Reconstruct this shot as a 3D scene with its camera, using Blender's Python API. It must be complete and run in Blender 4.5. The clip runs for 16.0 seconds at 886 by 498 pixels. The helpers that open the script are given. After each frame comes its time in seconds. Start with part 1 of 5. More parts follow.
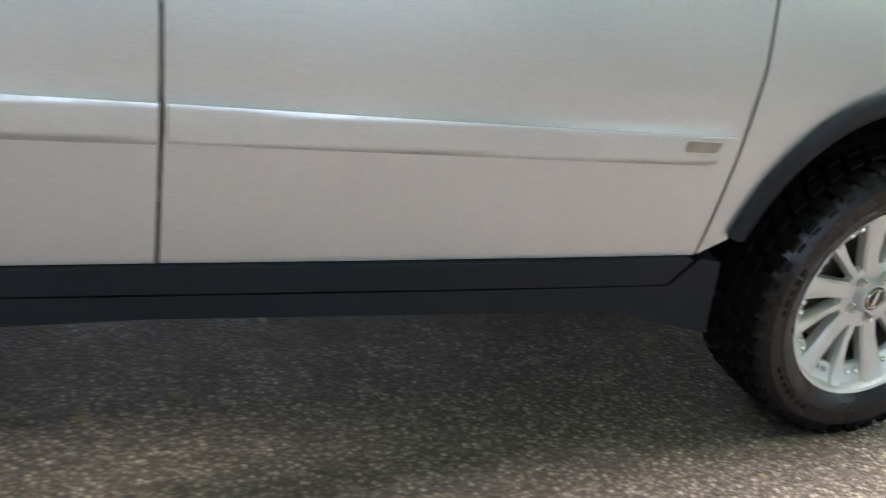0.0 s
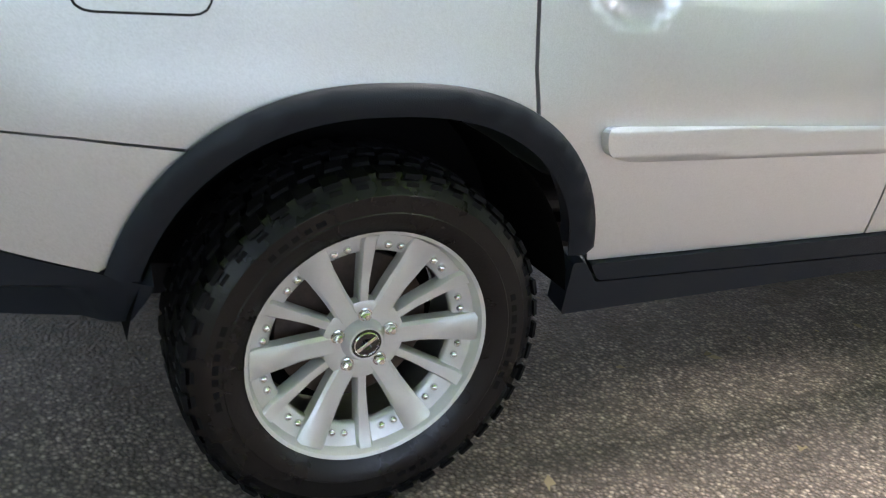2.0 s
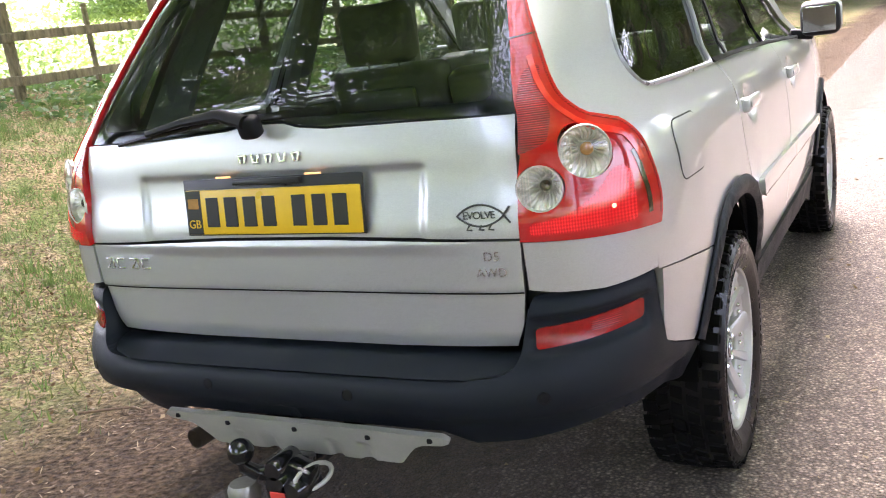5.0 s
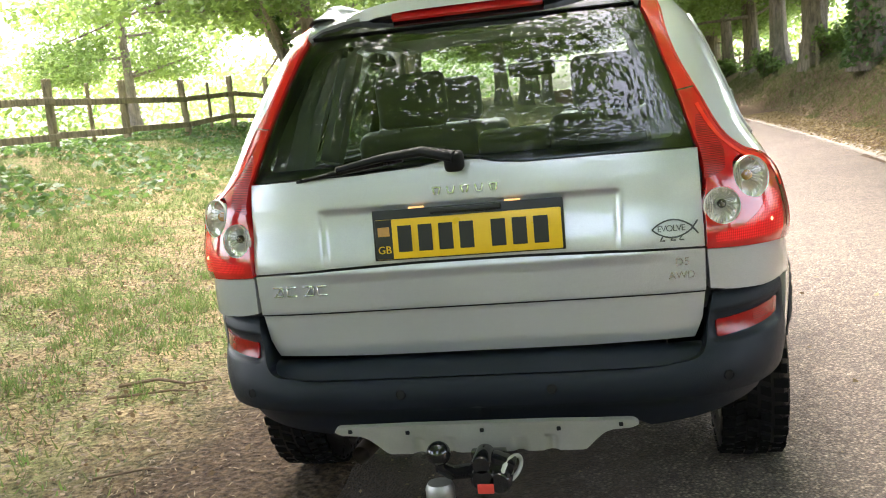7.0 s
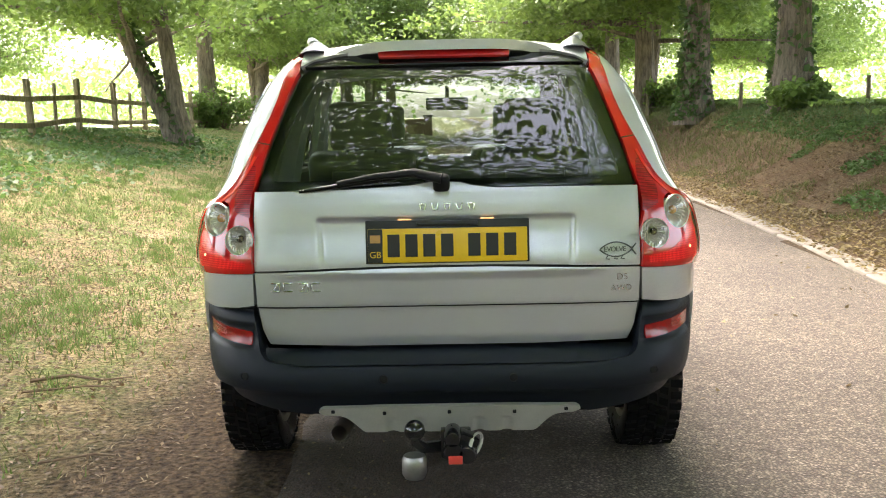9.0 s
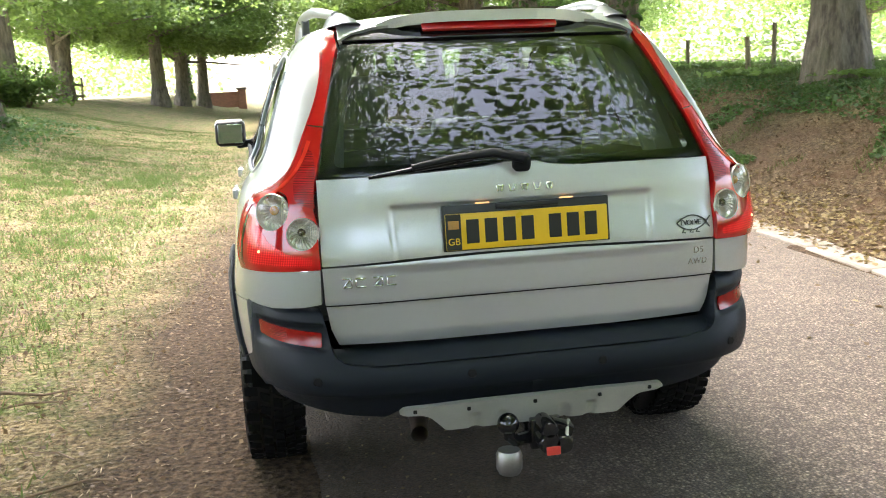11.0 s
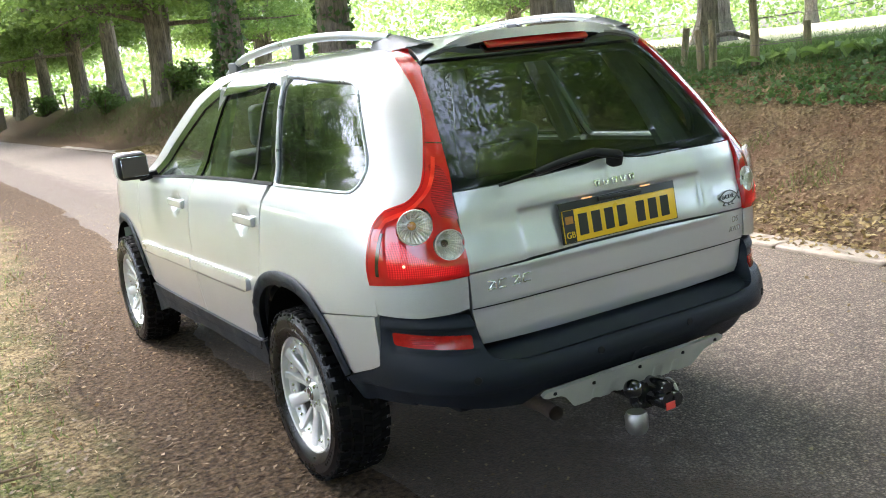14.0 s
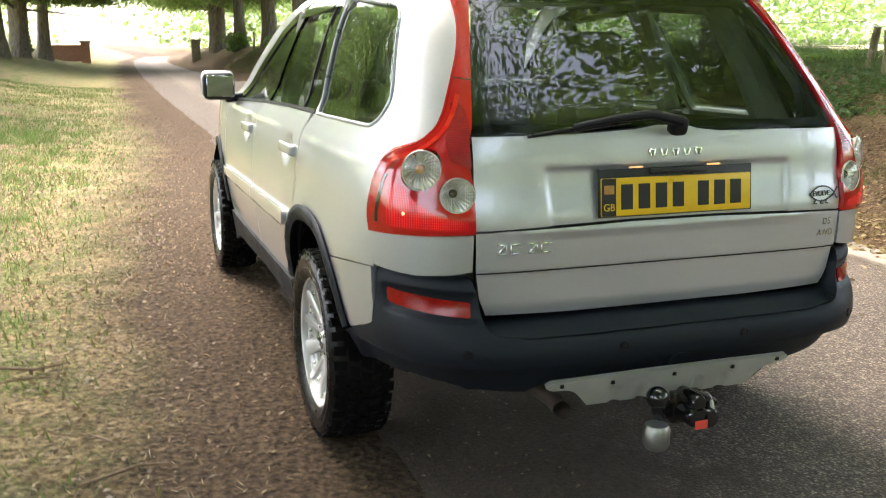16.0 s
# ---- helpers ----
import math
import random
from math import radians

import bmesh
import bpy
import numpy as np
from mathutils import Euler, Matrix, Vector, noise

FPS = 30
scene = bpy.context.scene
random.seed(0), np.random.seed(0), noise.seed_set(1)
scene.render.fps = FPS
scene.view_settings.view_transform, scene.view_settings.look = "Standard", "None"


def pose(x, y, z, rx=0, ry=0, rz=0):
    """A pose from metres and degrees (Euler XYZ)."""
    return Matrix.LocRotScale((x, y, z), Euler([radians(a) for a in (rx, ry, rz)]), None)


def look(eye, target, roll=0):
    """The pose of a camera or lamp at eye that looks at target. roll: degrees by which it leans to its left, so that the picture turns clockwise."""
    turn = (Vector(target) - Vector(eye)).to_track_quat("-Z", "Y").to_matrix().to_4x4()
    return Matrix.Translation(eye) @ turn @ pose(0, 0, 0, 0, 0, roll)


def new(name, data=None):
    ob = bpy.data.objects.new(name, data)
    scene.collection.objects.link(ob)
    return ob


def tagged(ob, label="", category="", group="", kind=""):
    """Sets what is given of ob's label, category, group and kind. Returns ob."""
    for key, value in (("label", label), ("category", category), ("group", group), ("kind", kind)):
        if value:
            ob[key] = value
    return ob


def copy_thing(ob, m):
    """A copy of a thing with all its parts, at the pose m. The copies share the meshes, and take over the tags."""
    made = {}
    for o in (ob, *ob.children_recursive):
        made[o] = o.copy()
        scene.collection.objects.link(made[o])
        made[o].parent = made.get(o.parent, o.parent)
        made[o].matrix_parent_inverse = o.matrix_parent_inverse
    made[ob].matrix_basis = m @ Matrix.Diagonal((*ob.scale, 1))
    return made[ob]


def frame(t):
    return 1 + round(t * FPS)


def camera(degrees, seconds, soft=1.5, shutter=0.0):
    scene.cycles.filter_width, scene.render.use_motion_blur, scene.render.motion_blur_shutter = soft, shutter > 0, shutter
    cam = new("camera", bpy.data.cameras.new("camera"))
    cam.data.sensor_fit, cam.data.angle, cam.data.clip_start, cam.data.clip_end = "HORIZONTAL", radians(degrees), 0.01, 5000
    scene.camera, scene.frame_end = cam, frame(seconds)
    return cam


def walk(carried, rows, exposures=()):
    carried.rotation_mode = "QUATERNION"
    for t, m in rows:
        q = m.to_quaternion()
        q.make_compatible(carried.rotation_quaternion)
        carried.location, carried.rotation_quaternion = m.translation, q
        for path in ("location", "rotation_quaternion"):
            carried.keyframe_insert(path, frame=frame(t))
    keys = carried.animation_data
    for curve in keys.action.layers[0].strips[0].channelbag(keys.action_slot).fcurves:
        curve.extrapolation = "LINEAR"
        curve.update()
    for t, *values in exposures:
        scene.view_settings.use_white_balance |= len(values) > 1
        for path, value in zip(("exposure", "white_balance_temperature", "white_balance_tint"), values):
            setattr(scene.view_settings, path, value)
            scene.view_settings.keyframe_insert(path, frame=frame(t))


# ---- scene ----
cam = camera(50.9, 16.0, soft=1.0, shutter=0.2)
PATH = [
    (0, (2.301, 1.169, 1.177), (0.617, 1.889, 0.373), 8.9),
    (0.5, (2.331, 0.623, 1.226), (0.608, 1.236, 0.417), 7.4),
    (1, (2.347, 0.175, 1.211), (0.616, 0.779, 0.413), 5.8),
    (1.5, (2.307, -0.254, 1.203), (0.569, 0.339, 0.409), 5.3),
    (2, (2.298, -0.613, 1.211), (0.669, 0.252, 0.438), 6.5),
    (2.5, (2.216, -0.997, 1.253), (0.61, 0.013, 0.621), 0.9),
    (3, (2.124, -1.405, 1.285), (0.536, -0.325, 0.736), -2.6),
    (3.5, (2.05, -1.743, 1.312), (0.61, -0.435, 0.853), -2.3),
    (4, (1.825, -2.071, 1.277), (0.581, -0.567, 0.841), -4.2),
    (4.5, (1.615, -2.391, 1.322), (0.496, -0.792, 0.886), -6.0),
    (5, (1.413, -2.679, 1.38), (0.485, -0.967, 0.923), -7.3),
    (5.2, (1.293, -2.768, 1.356), (0.42, -1.026, 0.905), -7.1),
    (7.3, (0.339, -3.575, 1.378), (0.062, -1.612, 1.117), -4.3),
    (7.5, (0.273, -3.686, 1.379), (0.081, -1.708, 1.161), -3.1),
    (8, (0.154, -3.87, 1.373), (0.078, -1.879, 1.203), -2.1),
    (8.5, (0.058, -3.864, 1.401), (0.003, -1.883, 1.129), -1.6),
    (9, (0.038, -3.937, 1.421), (0.006, -1.957, 1.141), -1.2),
    (9.2, (-0.029, -3.984, 1.435), (-0.017, -2.005, 1.149), -0.8),
    (11.3, (-1.006, -3.608, 1.467), (-0.501, -1.711, 1.088), -2.2),
    (11.5, (-1.172, -3.56, 1.456), (-0.517, -1.71, 1.07), -0.8),
    (12, (-1.455, -3.443, 1.47), (-0.543, -1.706, 1.078), -0.7),
    (12.5, (-1.752, -3.358, 1.53), (-0.782, -1.654, 1.138), -4.6),
    (13, (-2.0, -3.343, 1.549), (-1.025, -1.64, 1.162), -5.2),
    (13.5, (-2.165, -3.377, 1.591), (-1.174, -1.684, 1.201), -5.6),
    (14, (-2.178, -3.382, 1.597), (-1.186, -1.69, 1.207), -6.2),
    (14.5, (-2.15, -3.385, 1.585), (-1.144, -1.7, 1.197), -6.1),
    (15, (-2.101, -3.381, 1.579), (-1.094, -1.698, 1.188), -5.9),
    (15.5, (-1.899, -3.34, 1.537), (-1.108, -1.536, 1.193), -6.3),
    (16, (-1.61, -3.261, 1.435), (-0.931, -1.429, 1.009), 0.4),
]

EXPOSURES = [(0.0, 3.44, 6210, 13), (0.5, 3.11, 6210, 14), (1.0, 3.81, 6210, 15), (1.5, 4.16, 6210, 15), (2.0, 3.66, 6210, 15), (2.5, 3.52, 6260, 21), (3.0, 3.54, 6280, 27), (4.0, 3.59, 6300, 26), (4.5, 3.94, 6330, 29), (7.5, 3.62, 6730, 14), (9.0, 3.49, 6830, 14), (11.5, 3.63, 6230, 14), (12.0, 3.62, 6030, 13), (13.0, 3.37, 6120, 13), (14.5, 3.43, 6070, 15), (16.0, 3.4, 6730, 14)]
walk(cam, [(t, look(eye, target, roll)) for t, eye, target, roll in PATH], EXPOSURES)

from mathutils.geometry import delaunay_2d_cdt

# ---- light: bright thin overcast over a tree avenue ----
SUN_EL, SUN_AZ = radians(60), radians(-28)
world = bpy.data.worlds.new("sky")
scene.world = world
world.use_nodes = True
wt = world.node_tree
sky = wt.nodes.new("ShaderNodeTexSky")
sky.sky_type = "NISHITA"
sky.sun_disc = False
sky.sun_elevation, sky.sun_rotation = SUN_EL, SUN_AZ
sky.air_density, sky.dust_density = 1.0, 4.0
hs = wt.nodes.new("ShaderNodeHueSaturation")
hs.inputs["Saturation"].default_value = 0.65
wt.links.new(sky.outputs[0], hs.inputs["Color"])
wt.links.new(hs.outputs[0], wt.nodes["Background"].inputs[0])
wt.nodes["Background"].inputs[1].default_value = 0.15
sun = new("sun", bpy.data.lights.new("sun", "SUN"))
sun.data.energy, sun.data.angle, sun.data.color = 0.7, radians(32), (1.0, 0.95, 0.86)
sun.matrix_world = look((40 * math.sin(SUN_AZ), 40 * math.cos(SUN_AZ), 40 * math.tan(SUN_EL)), (0, 0, 0))


# ---- materials ----
def nd(t, kind, **kw):
    n = t.nodes.new(kind)
    for k, v in kw.items():
        n.inputs[k].default_value = v
    return n


def ramp(t, fac, stops):
    r = t.nodes.new("ShaderNodeValToRGB")
    while len(r.color_ramp.elements) < len(stops):
        r.color_ramp.elements.new(0.5)
    for e, (p, c) in zip(r.color_ramp.elements, stops):
        e.position, e.color = p, (*c, 1) if len(c) == 3 else c
    t.links.new(fac, r.inputs[0])
    return r.outputs[0]


def grey(v):
    return (v, v, v)


def base_mat(name):
    m = bpy.data.materials.new(name)
    m.use_nodes = True
    t = m.node_tree
    return m, t, t.nodes["Principled BSDF"], t.nodes.new("ShaderNodeNewGeometry").outputs["Position"]


def noise_tex(t, pos, scale, detail=4.0, rough=0.6):
    n = nd(t, "ShaderNodeTexNoise", Scale=scale, Detail=detail, Roughness=rough)
    t.links.new(pos, n.inputs["Vector"])
    return n.outputs["Fac"]


def bump(t, p, height, dist, strength=1.0):
    b = nd(t, "ShaderNodeBump", Strength=strength, Distance=dist)
    t.links.new(height, b.inputs["Height"])
    t.links.new(b.outputs[0], p.inputs["Normal"])


def mixc(t, fac, a, b, mode="MIX"):
    m = t.nodes.new("ShaderNodeMix")
    m.data_type, m.blend_type = "RGBA", mode
    for sock, v in ((m.inputs[0], fac), (m.inputs[6], a), (m.inputs[7], b)):
        if isinstance(v, (int, float)):
            sock.default_value = v
        elif isinstance(v, tuple):
            sock.default_value = (*v, 1)
        else:
            t.links.new(v, sock)
    return m.outputs[2]


def plain(name, col, rough=0.5, metal=0.0, vary=0.12, scale=6.0, fine=90.0, bumpd=0.0, coat=0.0, rvary=0.1, spec=0.5):
    """A surface with two scales of variation in tone and roughness."""
    m, t, p, pos = base_mat(name)
    a, b = noise_tex(t, pos, scale), noise_tex(t, pos, fine, 2.0)
    lo, hi = tuple(c * (1 - vary) for c in col), tuple(min(1, c * (1 + vary)) for c in col)
    c = ramp(t, a, [(0.3, lo), (0.7, hi)])
    c = mixc(t, 0.25, c, ramp(t, b, [(0.3, lo), (0.7, hi)]))
    t.links.new(c, p.inputs["Base Color"])
    t.links.new(ramp(t, a, [(0.3, grey(max(0, rough - rvary))), (0.7, grey(min(1, rough + rvary)))]), p.inputs["Roughness"])
    p.inputs["Metallic"].default_value = metal
    p.inputs["Specular IOR Level"].default_value = spec
    p.inputs["Coat Weight"].default_value = coat
    p.inputs["Coat Roughness"].default_value = 0.06
    if bumpd:
        bump(t, p, b, bumpd)
    return m


def silver_paint():
    m, t, p, pos = base_mat("silver_paint")
    flake = nd(t, "ShaderNodeTexVoronoi", Scale=900.0)
    t.links.new(pos, flake.inputs["Vector"])
    c = ramp(t, flake.outputs["Color"], [(0.2, (0.50, 0.506, 0.515)), (0.8, (0.625, 0.633, 0.645))])
    dust = noise_tex(t, pos, 3.0, 6.0)
    c = mixc(t, ramp(t, dust, [(0.45, grey(0)), (0.75, grey(0.18))]), c, (0.55, 0.51, 0.44))
    t.links.new(c, p.inputs["Base Color"])
    t.links.new(ramp(t, dust, [(0.3, grey(0.34)), (0.7, grey(0.44))]), p.inputs["Roughness"])
    p.inputs["Metallic"].default_value = 0.62
    p.inputs["Coat Weight"].default_value = 1.0
    p.inputs["Coat Roughness"].default_value = 0.035
    return m


def glass_mat(name, tint, gloss=1.0):
    m = bpy.data.materials.new(name)
    m.use_nodes = True
    t = m.node_tree
    t.nodes.remove(t.nodes["Principled BSDF"])
    tr, gl, mx = t.nodes.new("ShaderNodeBsdfTransparent"), t.nodes.new("ShaderNodeBsdfGlossy"), t.nodes.new("ShaderNodeMixShader")
    tr.inputs[0].default_value = (*tint, 1)
    gl.inputs["Roughness"].default_value = 0.01
    lw = nd(t, "ShaderNodeLayerWeight", Blend=0.5)
    pw, ml = t.nodes.new("ShaderNodeMath"), t.nodes.new("ShaderNodeMath")
    pw.operation, ml.operation = "POWER", "MULTIPLY_ADD"
    pw.inputs[1].default_value = 4.0
    ml.inputs[1].default_value, ml.inputs[2].default_value = 0.9 * min(gloss, 1.05), 0.055 * gloss
    t.links.new(lw.outputs["Facing"], pw.inputs[0])
    t.links.new(pw.outputs[0], ml.inputs[0])
    t.links.new(ml.outputs[0], mx.inputs[0])
    t.links.new(tr.outputs[0], mx.inputs[1])
    t.links.new(gl.outputs[0], mx.inputs[2])
    t.links.new(mx.outputs[0], t.nodes["Material Output"].inputs[0])
    return m


def lamp_red():
    m, t, p, pos = base_mat("red_lens")
    w = nd(t, "ShaderNodeTexWave", Scale=38.0, Distortion=0.3)
    w.bands_direction = "Z"
    t.links.new(pos, w.inputs["Vector"])
    n = noise_tex(t, pos, 9.0)
    c = ramp(t, n, [(0.3, (0.45, 0.008, 0.008)), (0.7, (0.60, 0.013, 0.012))])
    t.links.new(c, p.inputs["Base Color"])
    p.inputs["Roughness"].default_value = 0.10
    p.inputs["Specular IOR Level"].default_value = 0.4
    p.inputs["Coat Weight"].default_value = 1.0
    p.inputs["Coat Roughness"].default_value = 0.03
    p.inputs["Subsurface Weight"].default_value = 0.0
    bump(t, p, w.outputs["Fac"], 0.0006, 0.15)
    return m


def glow(name, col, power):
    m = bpy.data.materials.new(name)
    m.use_nodes = True
    p = m.node_tree.nodes["Principled BSDF"]
    p.inputs["Base Color"].default_value = (*col, 1)
    p.inputs["Emission Color"].default_value = (*col, 1)
    p.inputs["Emission Strength"].default_value = power
    return m


def ribbed(name, lo, hi, scale, power=0.0, direction="X", rough=0.2):
    """A finely ribbed lamp lens, lit from behind where power is given."""
    m, t, p, pos = base_mat(name)
    cols = []
    for d, k in ((direction, scale), ("Z", scale * 0.7)):
        w = nd(t, "ShaderNodeTexWave", Scale=k, Distortion=0.4)
        w.bands_direction = d
        t.links.new(pos, w.inputs["Vector"])
        cols.append(w.outputs["Fac"])
    c = ramp(t, mixc(t, 0.4, cols[0], cols[1]), [(0.25, lo), (0.75, hi)])
    c = mixc(t, ramp(t, noise_tex(t, pos, 14.0), [(0.35, grey(0)), (0.65, grey(0.6))]), c, lo)
    t.links.new(c, p.inputs["Base Color"])
    p.inputs["Roughness"].default_value = rough
    p.inputs["Coat Weight"].default_value = 0.6
    p.inputs["Coat Roughness"].default_value = 0.03
    if power:
        t.links.new(c, p.inputs["Emission Color"])
        p.inputs["Emission Strength"].default_value = power
    bump(t, p, cols[0], 0.0008, 0.4)
    return m


def asphalt():
    m, t, p, pos = base_mat("asphalt")
    v = nd(t, "ShaderNodeTexVoronoi", Scale=88.0, Randomness=1.0)
    v.feature = "F1"
    t.links.new(pos, v.inputs["Vector"])
    n1, n2, n5 = noise_tex(t, pos, 0.9, 5.0), noise_tex(t, pos, 420.0, 3.0), noise_tex(t, pos, 14.0, 5.0, 0.7)
    stone = ramp(t, v.outputs["Color"], [(0.1, (0.070, 0.051, 0.038)), (0.6, (0.165, 0.126, 0.098)), (0.97, (0.46, 0.37, 0.295))])
    stone = mixc(t, 0.4, stone, ramp(t, n2, [(0.3, (0.060, 0.045, 0.034)), (0.75, (0.25, 0.195, 0.152))]))
    big = ramp(t, n1, [(0.3, grey(0.82)), (0.7, grey(1.18))])
    stone = mixc(t, 1.0, stone, big, "MULTIPLY")
    stone = mixc(t, 1.0, stone, ramp(t, n5, [(0.35, (0.88, 0.88, 0.87)), (0.65, (1.42, 1.43, 1.42))]), "MULTIPLY")
    # gaps between chips darkened: grime plus the pits' small shadows, put into the colour
    stone = mixc(t, 1.0, stone, ramp(t, v.outputs["Distance"], [(0.15, grey(1.2)), (0.62, grey(0.42))]), "MULTIPLY")
    # earth trodden over the ragged verge side, darkened and widened as painted shade under the car
    at = t.nodes.new("ShaderNodeAttribute")
    at.attribute_name = "left_edge"
    n3, n4 = noise_tex(t, pos, 3.2, 6.0, 0.7), noise_tex(t, pos, 60.0, 4.0, 0.7)
    s1, s2 = t.nodes.new("ShaderNodeMath"), t.nodes.new("ShaderNodeMath")
    s1.operation, s2.operation = "MULTIPLY_ADD", "ADD"
    s1.inputs[1].default_value, s1.inputs[2].default_value = 1.5, 0.62
    t.links.new(n3, s1.inputs[0])
    t.links.new(s1.outputs[0], s2.inputs[0])
    t.links.new(at.outputs["Fac"], s2.inputs[1])
    dirt_and_shade = ramp(t, n4, [(0.34, (0.023, 0.015, 0.009)), (0.66, (0.085, 0.057, 0.035))])
    stone = mixc(t, ramp(t, s2.outputs[0], [(0.12, grey(0)), (0.55, grey(0.95))]), stone, dirt_and_shade)
    t.links.new(stone, p.inputs["Base Color"])
    p.inputs["Roughness"].default_value = 0.75
    d = ramp(t, v.outputs["Distance"], [(0.0, grey(1)), (0.75, grey(0))])
    bump(t, p, mixc(t, 0.35, d, n2), 0.013)
    return m


def ground_mat():
    """Earth, leaf litter, grass and a meadow with sunlight lightened into its colour, by plan position."""
    m, t, p, pos = base_mat("ground")
    sx = t.nodes.new("ShaderNodeSeparateXYZ")
    t.links.new(pos, sx.inputs[0])
    n_big, n_mid, n_fine = noise_tex(t, pos, 0.35, 5.0), noise_tex(t, pos, 2.6, 6.0, 0.7), noise_tex(t, pos, 30.0, 6.0, 0.75)
    leaf = nd(t, "ShaderNodeTexVoronoi", Scale=32.0)
    t.links.new(pos, leaf.inputs["Vector"])

    def math_node(op, a, b):
        n = t.nodes.new("ShaderNodeMath")
        n.operation = op
        for s, v in zip(n.inputs, (a, b)):
            if isinstance(v, (int, float)):
                s.default_value = v
            else:
                t.links.new(v, s)
        return n.outputs[0]

    earth = ramp(t, n_fine, [(0.38, (0.024, 0.016, 0.010)), (0.62, (0.112, 0.076, 0.047))])
    litter = ramp(t, leaf.outputs["Color"], [(0.1, (0.05, 0.033, 0.02)), (0.5, (0.115, 0.08, 0.045)), (0.9, (0.26, 0.20, 0.11))])
    litter = mixc(t, 0.45, litter, earth)
    grass = ramp(t, n_fine, [(0.36, (0.048, 0.066, 0.020)), (0.64, (0.25, 0.265, 0.10))])
    grass = mixc(t, ramp(t, n_mid, [(0.44, grey(0)), (0.54, grey(0.9))]), grass, mixc(t, ramp(t, n_fine, [(0.40, grey(0)), (0.58, grey(1))]), (0.10, 0.070, 0.040), (0.36, 0.275, 0.15)))
    # paler than dry hay: part of the sun's brightness is in this colour
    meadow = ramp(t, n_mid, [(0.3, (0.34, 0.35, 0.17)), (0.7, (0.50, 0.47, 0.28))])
    wob = math_node("MULTIPLY", math_node("SUBTRACT", n_mid, 0.5), 1.1)
    big = math_node("MULTIPLY", math_node("SUBTRACT", n_big, 0.5), 1.8)
    dist = {}
    for side in ("left_edge", "right_edge"):
        at = t.nodes.new("ShaderNodeAttribute")
        at.attribute_name = side
        dist[side] = math_node("ADD", at.outputs["Fac"], wob)
    # left of the drive: a strip of bare earth, straw and litter, then rough grass
    dl = dist["left_edge"]
    straw = mixc(t, ramp(t, n_fine, [(0.35, grey(0)), (0.6, grey(1))]), litter, (0.22, 0.17, 0.092))
    c = mixc(t, ramp(t, math_node("DIVIDE", dl, 4.0), [(0.26, grey(0)), (0.44, grey(1))]), earth, straw)
    c = mixc(t, ramp(t, math_node("DIVIDE", math_node("ADD", dl, big), 6.0), [(0.12, grey(0)), (0.28, grey(1))]), c, grass)
    # right bank: litter at its foot, bare earth, green at the top
    dr = dist["right_edge"]
    bare = mixc(t, ramp(t, n_mid, [(0.4, grey(0)), (0.6, grey(1))]), litter, (0.10, 0.062, 0.037))
    bank = mixc(t, ramp(t, math_node("DIVIDE", math_node("ADD", dr, big), 6.0), [(0.38, grey(0)), (0.62, grey(1))]), bare, grass)
    c = mixc(t, ramp(t, math_node("DIVIDE", dist["right_edge"], 2.0), [(0.0, grey(0)), (0.05, grey(1))]), c, bank)
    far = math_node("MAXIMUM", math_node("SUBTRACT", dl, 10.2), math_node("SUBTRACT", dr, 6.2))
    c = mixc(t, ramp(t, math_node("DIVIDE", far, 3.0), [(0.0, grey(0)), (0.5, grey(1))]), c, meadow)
    t.links.new(c, p.inputs["Base Color"])
    p.inputs["Roughness"].default_value = 0.95
    p.inputs["Specular IOR Level"].default_value = 0.15
    bump(t, p, mixc(t, 0.5, n_fine, leaf.outputs["Distance"]), 0.05)
    return m


def bark(name, dark, light):
    m, t, p, pos = base_mat(name)
    mp = t.nodes.new("ShaderNodeMapping")
    mp.inputs["Scale"].default_value = (7, 7, 1.3)
    t.links.new(pos, mp.inputs[0])
    n = noise_tex(t, mp.outputs[0], 2.0, 8.0, 0.7)
    n2 = noise_tex(t, pos, 0.9, 3.0)
    c = ramp(t, n, [(0.35, dark), (0.65, light)])
    c = mixc(t, ramp(t, n2, [(0.5, grey(0)), (0.7, grey(0.5))]), c, (0.12, 0.13, 0.06))
    t.links.new(c, p.inputs["Base Color"])
    p.inputs["Roughness"].default_value = 0.9
    bump(t, p, n, 0.06)
    return m


def leaf_mat(name, dark, light, through_col):
    m, t, p, pos = base_mat(name)
    g = t.nodes.new("ShaderNodeNewGeometry")
    c = ramp(t, g.outputs["Random Per Island"], [(0.0, dark), (0.6, tuple((a + b) / 2 for a, b in zip(dark, light))), (1.0, light)])
    t.links.new(c, p.inputs["Base Color"])
    p.inputs["Roughness"].default_value = 0.5
    tl, mx = t.nodes.new("ShaderNodeBsdfTranslucent"), t.nodes.new("ShaderNodeMixShader")
    tl.inputs[0].default_value = (*through_col, 1)
    mx.inputs[0].default_value = 0.48
    t.links.new(p.outputs[0], mx.inputs[1])
    t.links.new(tl.outputs[0], mx.inputs[2])
    t.links.new(mx.outputs[0], t.nodes["Material Output"].inputs[0])
    return m


